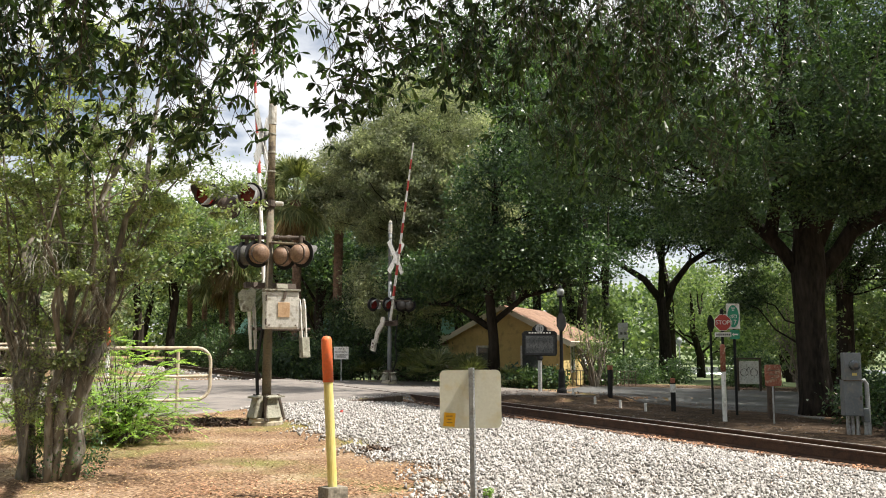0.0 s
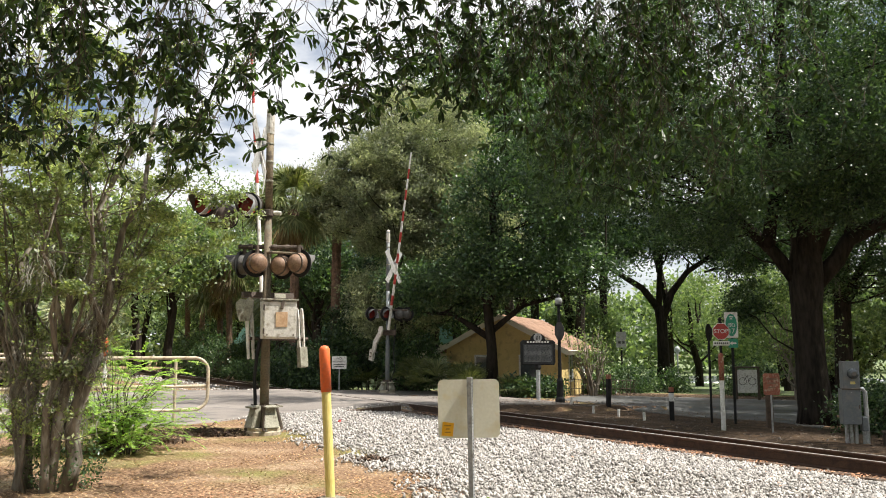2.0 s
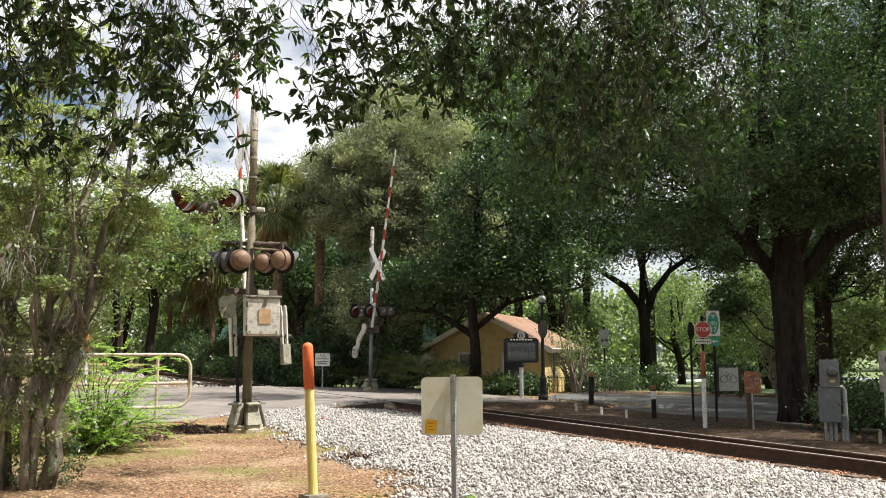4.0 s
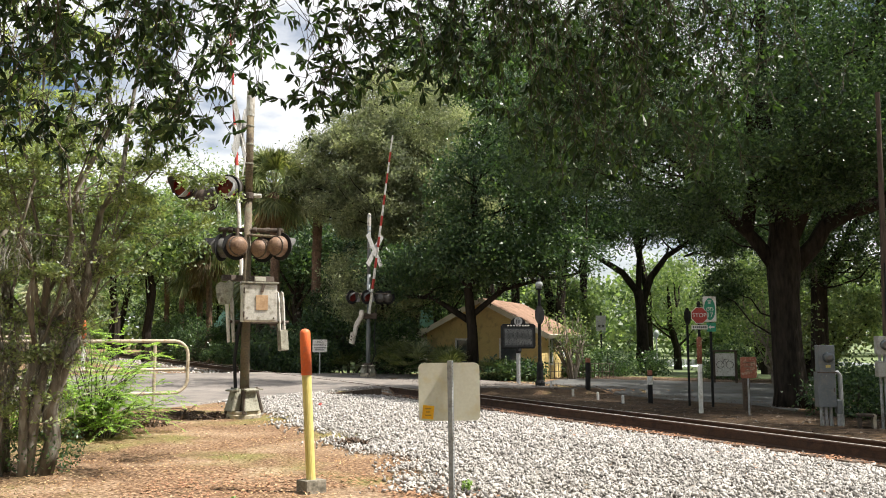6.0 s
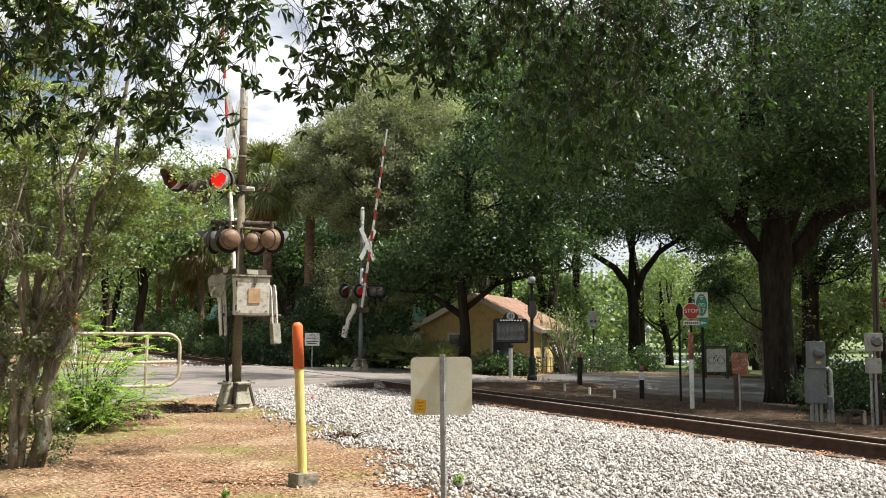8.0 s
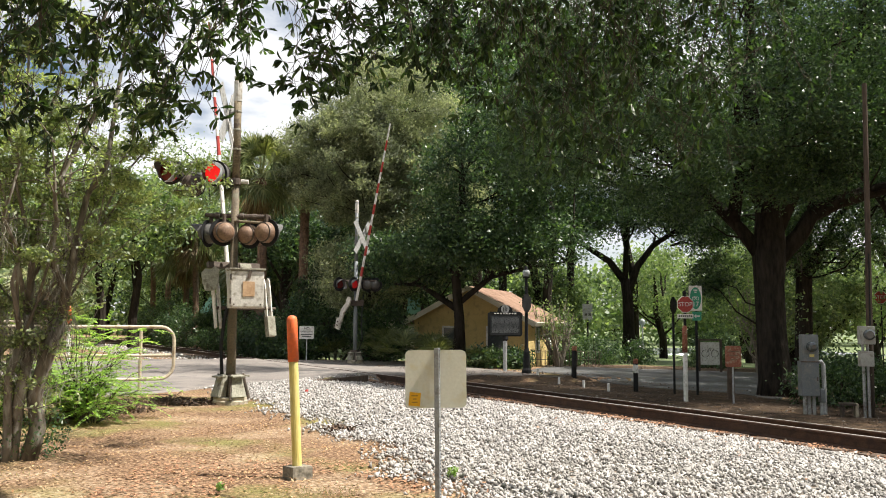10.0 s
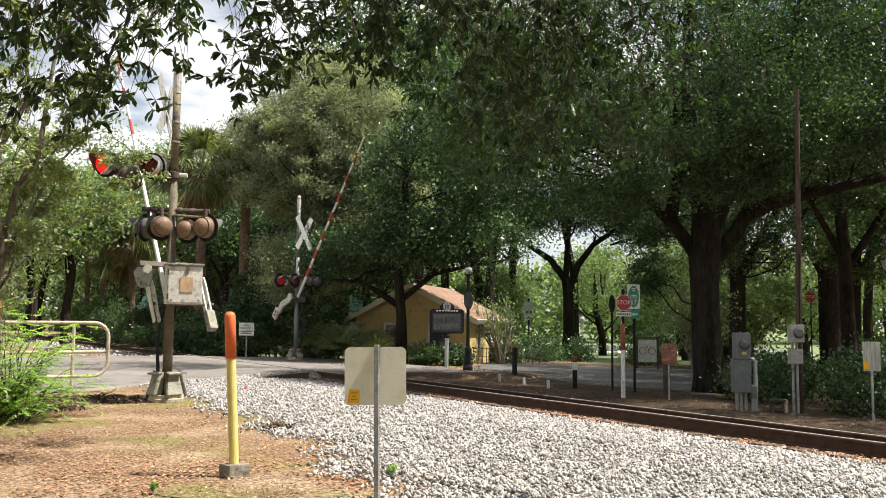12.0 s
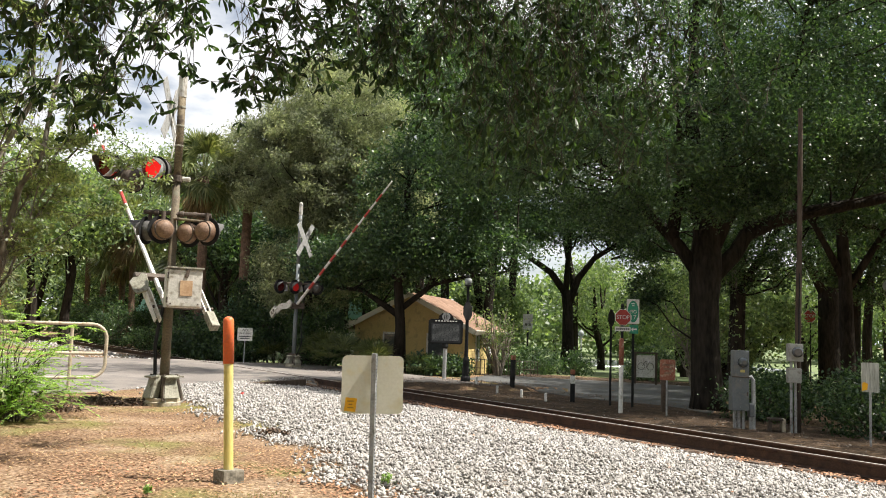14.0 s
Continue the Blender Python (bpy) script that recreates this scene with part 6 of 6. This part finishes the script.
# ---- oak whose boughs hang over the viewer ----
def overhanging_oak():
    t = thing("overhanging_oak", "oak bough with long dark leaves hanging overhead", "tree")
    bm = bmesh.new()
    trunk = [(4.6, -2.5, -.2), (4.5, -2.4, 2.0), (4.2, -1.8, 4.2), (3.6, -.6, 5.6)]
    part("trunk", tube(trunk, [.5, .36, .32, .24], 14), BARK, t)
    boughs = [[(3.6, -.6, 5.6), (2.6, 1.8, 5.6), (1.6, 4.0, 5.0), (.6, 5.2, 4.5), (-.6, 5.4, 4.2), (-2.0, 5.2, 4.2), (-3.6, 5.0, 4.1)],
              [(3.9, -1.2, 5.0), (3.4, 2.0, 5.0), (2.6, 4.4, 4.5), (1.8, 6.0, 4.2), (.8, 7.0, 4.3)],
              [(4.2, -1.8, 4.2), (4.4, 1.8, 4.6), (4.2, 4.6, 4.5), (3.8, 6.4, 4.4), (2.8, 7.4, 4.6)],
              [(1.6, 4.0, 5.0), (.2, 3.9, 4.6), (-1.4, 4.0, 4.2), (-3.0, 4.1, 4.0)],
              # this bough only carries the unseen crown that shades the mossy tree
              [(3.6, -.6, 5.6), (2.4, 3.2, 6.6), (1.0, 6.6, 7.7), (.0, 8.6, 8.0), (-.7, 10.2, 8.1)]]
    for b in boughs:
        b = np.concatenate([np.linspace(p, q, 4)[:-1] for p, q in zip(np.array(b[:-1]), np.array(b[1:]))] + [np.array(b[-1:])])
        b = b + rng.normal(size=b.shape) * .06
        part("bough", tube(b, list(np.linspace(.16, .02, len(b))), 8), BARK, t)
    cl, al = [], []

    def twig(a, e, shoots, droop=.25, per=6):
        """A hanging twig; its side shoots end in whorls of leaves."""
        pts = crooked(a, e, 6, .09)
        sweep(bm, pts, [.0022, .0022, .0021, .0020, .0018, .0014], 4)
        main = unit(pts[-1] - pts[0])
        for k in range(shoots):
            f = 1.0 if k == 0 else rng.uniform(.15, .95)
            i = min(int(f * 5), 4)
            p = pts[i] + (pts[i + 1] - pts[i]) * (f * 5 - i)
            d = unit(main * .7 + unit(rng.normal(size=3)) * .9 + [0, 0, -droop]) if k else main
            tip = p + d * rng.uniform(.07, .20) if k else p
            if k:
                sweep(bm, [p, (p + tip) / 2 + rng.normal(size=3) * .006, tip], [.0022, .0018, .0014], 4)
            for j in range(rng.integers(per - 2, per + 2)):
                out = unit(rng.normal(size=3))
                out = unit(out - d * out.dot(d))
                cl.append(tip - d * rng.uniform(0, .015))
                al.append(d * rng.uniform(.35, .9) + out * .8 + [0, 0, -droop])

    def hanging(n, x0, x1, y0, y1, top, low, shoots, loose=.3, reach=(.45, .95), droop=.25):
        """Twigs over a stretch of the plan, whose ends reach down to heights that vary along it."""
        for k in range(n):
            y = rng.uniform(y0, y1)
            x = rng.uniform(x0, x1) * y / 4.5
            zl = low(x * 4.5 / y) * y / 4.5 + 1.4 + rng.exponential(loose) * y / 4.5
            if zl > top:
                continue
            twig((x + rng.normal() * .28, y + rng.normal() * .25, zl + rng.uniform(*reach)), (x, y, zl), shoots, droop)

    # heights above the eye at 4.5 m: the fringe is low on both sides and high between
    fringe_l = lambda x: np.interp(x, [-3.2, -2.4, -1.9, -1.45, -1.2, -1.05], [.85, .98, .95, .90, 1.02, 1.30])
    fringe_m = lambda x: np.interp(x, [-1.15, -.95, -.79, -.55, -.37, -.19, -.05, .15], [1.50, 1.34, 1.16, 1.14, 1.22, 1.32, 1.40, 1.42])
    fringe_r = lambda x: np.interp(x, [.1, .35, .64, .94, 1.12, 1.3, 1.6, 2.2], [1.42, 1.10, .86, .80, .80, 1.10, 1.30, 1.30])
    hanging(74, -2.75, -1.08, 4.1, 5.3, 4.6, fringe_l, 5, .36)
    hanging(74, -2.75, -1.35, 4.1, 5.3, 4.9, lambda x: 1.38 + 0 * x, 6, .25)
    hanging(17, -1.15, -.85, 4.2, 5.2, 4.3, fringe_m, 4, .30)
    hanging(25, -.85, .12, 4.2, 5.3, 4.4, fringe_m, 8, .20)
    hanging(100, .08, 1.25, 5.0, 6.6, 5.2, fringe_r, 6, .38, (.7, 1.4), .5)
    hanging(36, 1.2, 2.3, 4.8, 6.2, 5.0, lambda x: 1.22 + 0 * x, 6, .3)
    hanging(7, 1.45, 1.75, 4.8, 5.4, 5.0, lambda x: .86 + 0 * x, 6, .10)
    hanging(60, -.05, 1.2, 4.8, 6.2, 5.3, lambda x: 1.32 + 0 * x, 6, .3, (.6, 1.0), .5)
    part("twig_work", bm, TWIGBARK, t)["kind"] = "stuff"
    tops = np.stack([rng.uniform(.4, 1.7, 14), rng.uniform(5.2, 6.6, 14), rng.uniform(3.6, 4.2, 14)], 1)
    sheet("hanging_moss", *strands(tops, .35, .0025, 9), MOSS, t, "brown-grey threads of moss")["kind"] = "stuff"
    # leaf clumps added above the view to keep sun off the hanging leaves
    _, pts = clumped((1.6, 4.7, 5.7), (5.8, 1.3, 0.9), 130, 120, .28, .2)
    sheet("shading_leaves", *leaf_arrays(pts, .10, .036, None, .4), LEAF_CANOPY, t)["kind"] = "stuff"
    # unseen crown added to block light: over the mossy tree, above and behind viewer
    chunks = []
    for c, r, n, per, spread, size in (((3.5, -3.5, 9.0), (6, 5, 3), 150, 100, .6, .2), ((-.1, 9.2, 7.0), (1.1, 1.5, .4), 20, 100, .22, .11)):
        chunks.append(leaf_arrays(clumped(c, r, n, per, spread)[1], size, size * .4, None, .4))
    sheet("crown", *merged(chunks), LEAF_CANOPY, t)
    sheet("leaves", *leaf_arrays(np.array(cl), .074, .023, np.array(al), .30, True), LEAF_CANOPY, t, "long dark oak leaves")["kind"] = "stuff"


overhanging_oak()

# ---- loose ground cover ----
def stones(name, places, size, material, label):
    """Broken stones: rough many-sided lumps, each turned and stretched its own way."""
    v0 = np.array([(1, 0, 0), (-1, 0, 0), (0, 1, 0), (0, -1, 0), (0, 0, 1), (0, 0, -1)], float) * .92
    f0 = np.array([(0, 2, 4), (2, 1, 4), (1, 3, 4), (3, 0, 4), (2, 0, 5), (1, 2, 5), (3, 1, 5), (0, 3, 5)])
    n = len(places)
    q = unit(rng.normal(size=(n, 4)))
    w, x, y, z = q.T
    R = np.stack([1 - 2 * (y * y + z * z), 2 * (x * y - z * w), 2 * (x * z + y * w), 2 * (x * y + z * w), 1 - 2 * (x * x + z * z), 2 * (y * z - x * w),
                  2 * (x * z - y * w), 2 * (y * z + x * w), 1 - 2 * (x * x + y * y)], 1).reshape(n, 3, 3)
    sc = size * rng.uniform(.45, 1.25, (n, 1)) * np.stack([rng.uniform(.8, 1.3, n), rng.uniform(.6, 1.0, n), rng.uniform(.36, .7, n)], 1)
    v = v0[None] * sc[:, None] * rng.uniform(.6, 1.3, (n, 6, 1)) + rng.normal(size=(n, 6, 3)) * sc[:, None] * .28
    v = np.einsum("nij,nkj->nki", R, v) + places[:, None]
    ob = sheet(name, v.reshape(-1, 3), (np.arange(n)[:, None, None] * 6 + f0[None]).reshape(-1, 3), material)
    return tagged(ob, label, "gravel", kind="stuff")


def strewn(n, s0, s1, d0, d1, lift=.012):
    s, d = rng.uniform(s0, s1, n), rng.uniform(d0, d1, n)
    x, y = s * U2[0] + d * N2[0], s * U2[1] + d * N2[1]
    return s, d, np.stack([x, y, level(x, y) + lift], 1)


def bed_edge(s):
    return np.interp(s, [-10, 4, 6.3, 8, 9.4, 11, 14.5, 18], [2.6, 2.95, 3.35, 3.9, 4.15, 4.2, 4.45, 4.7]) + .18 * np.sin(s * 2.3) + .12 * np.sin(s * 5.1)


for count, s0, s1, size in ((44000, 2.0, 10.5, .0300), (24000, 10.5, 21.5, .0345)):
    s, d, p = strewn(count, s0, s1, 2.6, 9.98, .024)
    road_right = np.interp(d, [2.5, 3.5, 5.7, 7.4, 9.5, 12], [17.2, 17.7, 19.3, 20.3, 21.6, 21.8])
    fade = (d - bed_edge(s)) / .5 + rng.normal(size=len(s)) * .35
    keep = (fade > 0) & (s < road_right + .05)
    p[:, 2] += rng.uniform(-.008, .024, len(p))
    stones("ballast", p[keep], size, STONE, "pale grey crushed stone ballast beside the rails")
s, d, p = strewn(3200, -8, 21.5, 9.7, 12.2, .0)
p[:, 2] += .02
stones("track_bed", p, .045, DARKSTONE, "dirty brown stone between the rails")
s, d, p = strewn(1500, 33.5, 60, 5.5, 9.9)
stones("ballast", p, .075, STONE, "pale ballast beyond the road")
s, d, p = strewn(2200, 2, 34, 12.2, 17.0)
stones("track_bed", p, .035, DARKSTONE, "dirty scattered stone beyond the rails")

# dead leaves on the ground
RUSTLEAF = surface("rust_stained_leaves", (0.21, 0.095, 0.05), (0.48, 0.26, 0.15), 0.85, big=2, fine=20, per="island")
# second leaf colour: dead leaves with tree shade put into the brown
SHADELITTER = surface("shaded_dead_leaves", (0.045, 0.030, 0.021), (0.19, 0.125, 0.085), 0.85, big=2, fine=20, per="island")
def litter(places, size, label, material=MULCH, flat=.975):
    a = rng.uniform(0, 6.28, len(places))
    v, f = leaf_arrays(places, size, size * .5, np.stack([np.cos(a), np.sin(a), 0 * a], 1) * 1.6, flat)
    return tagged(sheet("leaf_litter", v, f, material), label, "dead leaves", kind="stuff")


s, d, p = strewn(11000, -2, 20.5, 9.1, 9.98)
p = p[rng.uniform(0, 1, len(d)) < ((d - 9.1) / .85) ** 1.5 * (.45 + .55 * np.sin(s * 1.3 + np.sin(s * 3.1)))]
p[:, 2] += rng.uniform(.04, .085, len(p))
litter(p, .055, "reddish dead leaves along the foot of the rail", RUSTLEAF, .85)

n = 32000
x, y = rng.uniform(-7.5, 1.6, n), rng.uniform(5.2, 17.5, n)
s, d = U2[0] * x + U2[1] * y, N2[0] * x + N2[1] * y
keep = (d < bed_edge(s) + rng.normal(size=n) * .4 + .2) & (s < 17.3)
pl = np.stack([x, y, level(x, y) + rng.uniform(.014, .020, n)], 1)[keep]
litter(pl, .038, "brown fallen leaves over the bare ground")
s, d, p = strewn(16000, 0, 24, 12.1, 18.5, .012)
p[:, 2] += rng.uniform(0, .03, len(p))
litter(p, .055, "fallen leaves beyond the rails, darkened for tree shade", SHADELITTER)
s, d, p = strewn(9000, -3, 16, 9.62, 9.98, .035)
p[:, 2] += rng.uniform(.01, .045, len(p))
litter(p[rng.uniform(0, 1, len(s)) < .7 + .3 * np.sin(s * 1.9 + np.sin(s * .8) * 2)], .045, "brown leaves heaped along the foot of the rail", RUSTLEAF, .9)

s, d, p = strewn(220, -2, 14, 6.4, 9.4)
p[:, 2] += rng.uniform(.035, .06, len(p))
litter(p, .05, "single brown leaves blown over the ballast", RUSTLEAF, .8)


def brush_pile(x, y, r, n, label):
    b = thing("brush_pile", label, "brush pile")
    bm = bmesh.new()
    for k in range(n):
        a, q = rng.uniform(0, 6.28), rng.uniform(0, r)
        p0 = np.array([x + q * math.cos(a), y + .6 * q * math.sin(a), .02 + rng.uniform(0, .12) * (1 - q / r)])
        sweep(bm, crooked(p0, p0 + np.array([rng.normal() * .25, rng.normal() * .2, rng.normal() * .05]), 3, .1), [.008, .007, .004], 4)
    part("twig_work", bm, TIE, b)["kind"] = "stuff"
    pts = blob((x, y, .03), (r, r * .6, .07), n * 12, .0)
    pts[:, 2] = np.abs(pts[:, 2])
    sheet("dead_leaves", *leaf_arrays(pts, .07, .03, None, .7), SHADELITTER, b)["kind"] = "stuff"


# real twigs and mulch, widened and darkened to carry the signal's shadow
brush_pile(-4.1, 15.0, 1.0, 110, "heap of twigs and dead leaves darkened for the signal's shadow")
brush_pile(-0.87, 11.1, .22, 26, "small clump of dead brown leaves at the ballast edge")
brush_pile(-4.6, 13.6, .7, 50, "dead twigs and leaves under the feathery shrub")

rx_, ry_ = rng.uniform(-2.6, 1.0, 5200), 5.4 + 3.4 * rng.uniform(0, 1, 5200) ** 1.4
near = (N2[0] * rx_ + N2[1] * ry_ < bed_edge(U2[0] * rx_ + U2[1] * ry_) + .5) & (np.sin(rx_ * 2.3) + np.sin(ry_ * 1.7 + rx_) > -.6)
litter(np.stack([rx_, ry_, level(rx_, ry_) + rng.uniform(.016, .026, 5200)], 1)[near], .046, "reddish-brown oak leaves around the marker post", RUSTLEAF, .93)
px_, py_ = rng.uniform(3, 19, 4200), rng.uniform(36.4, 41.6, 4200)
litter(np.stack([px_, py_, level(px_, py_) + rng.uniform(.02, .05, 4200)], 1), .085, "brown fallen leaves on the bank behind the plaza", SHADELITTER)

def weed_tuft(x, y, hgt, n, label):
    """A small plant: thin stems with leaves up their length."""
    w_ = thing("weed_tuft", label, "weed", "weeds at the ballast edge")
    z = float(level(x, y)) + .02
    bm = bmesh.new()
    pts = []
    for k in range(n):
        a = rng.uniform(0, 6.28)
        e = np.array([x + .45 * hgt * math.cos(a), y + .45 * hgt * math.sin(a), z + hgt * rng.uniform(.5, 1)])
        line = crooked((x, y, z - .02), e, 5, .06)
        sweep(bm, line, [.003, .0026, .002, .0016, .001], 4)
        pts += [line[i] for i in (2, 3, 3, 4, 4, 4)]
    part("stem_work", bm, TWIGBARK, w_)
    pts = np.array(pts)
    sheet("leaves", *leaf_arrays(pts + rng.normal(size=pts.shape) * .008, .045, .02, None, .5), LEAF_FERN, w_, "yellow-green leaves")


weed_tuft(.40, 7.75, .10, 9, "small yellow-green weed among the stones by the sign post")
weed_tuft(-1.55, 7.25, .05, 7, "small green sprout in the leaf litter")
scrap = thing("red_scrap", "small crumpled red scrap on the pale stones", "litter", at=pose(-2.0, 17.1, float(level(-2.0, 17.1)) + .05))
bm = bmesh.new()
bmesh.ops.create_icosphere(bm, subdivisions=2, radius=.04)
for v in bm.verts:
    v.co *= 1 + .45 * noise.noise(v.co * 40)
part("wrapper", bm, RED, scrap, "crumpled red wrapper")

# thin grass near the viewer
n = 15000
gx_, gy_ = rng.uniform(-4.5, -.4, n), rng.uniform(5.4, 8.2, n)
keep = (np.sin(gx_ * 1.3 + 1) + np.sin(gy_ * 2.1 + gx_) + rng.normal(size=n) * .5 + (7.4 - gy_) * .8) > 1.1
root = np.stack([gx_, gy_, 0 * gx_], 1)[keep]
lean_ = np.stack([rng.normal(size=len(root)) * .5, rng.normal(size=len(root)) * .5, np.ones(len(root))], 1)
v, f = leaf_arrays(root + [0, 0, .012], .034, .0045, lean_, .2)
tagged(sheet("grass", v, f, GRASS), "thin patchy yellow-green grass", "grass", kind="stuff")

# ---- ties under the rails ----
tie_me = None
for k in range(150):
    s0 = -13 + k * .56
    if 21.4 < s0 < 33.6:
        continue
    if tie_me is None:
        first = part("tie", cube((0, 0, 0), (2.6, .23, .17), .012), TIE, track)
        tie_me = first.data
        ob = first
    else:
        ob = new("tie", tie_me)
        ob.parent = track
    x, y, _ = lay(s0, 10.8)
    ob.matrix_basis = pose(x, y, -.06 - .178 - .09, 0, 0, math.degrees(math.atan2(N2[1], N2[0]))) @ pose(0, 0, 0, 0, math.degrees(.12 / 1.5), rng.uniform(-1.5, 1.5))


def motions():
    """The gate arms sink and the lamps flash in turn."""
    for ob, rows in MOVES:
        walk(ob, rows)


motions()
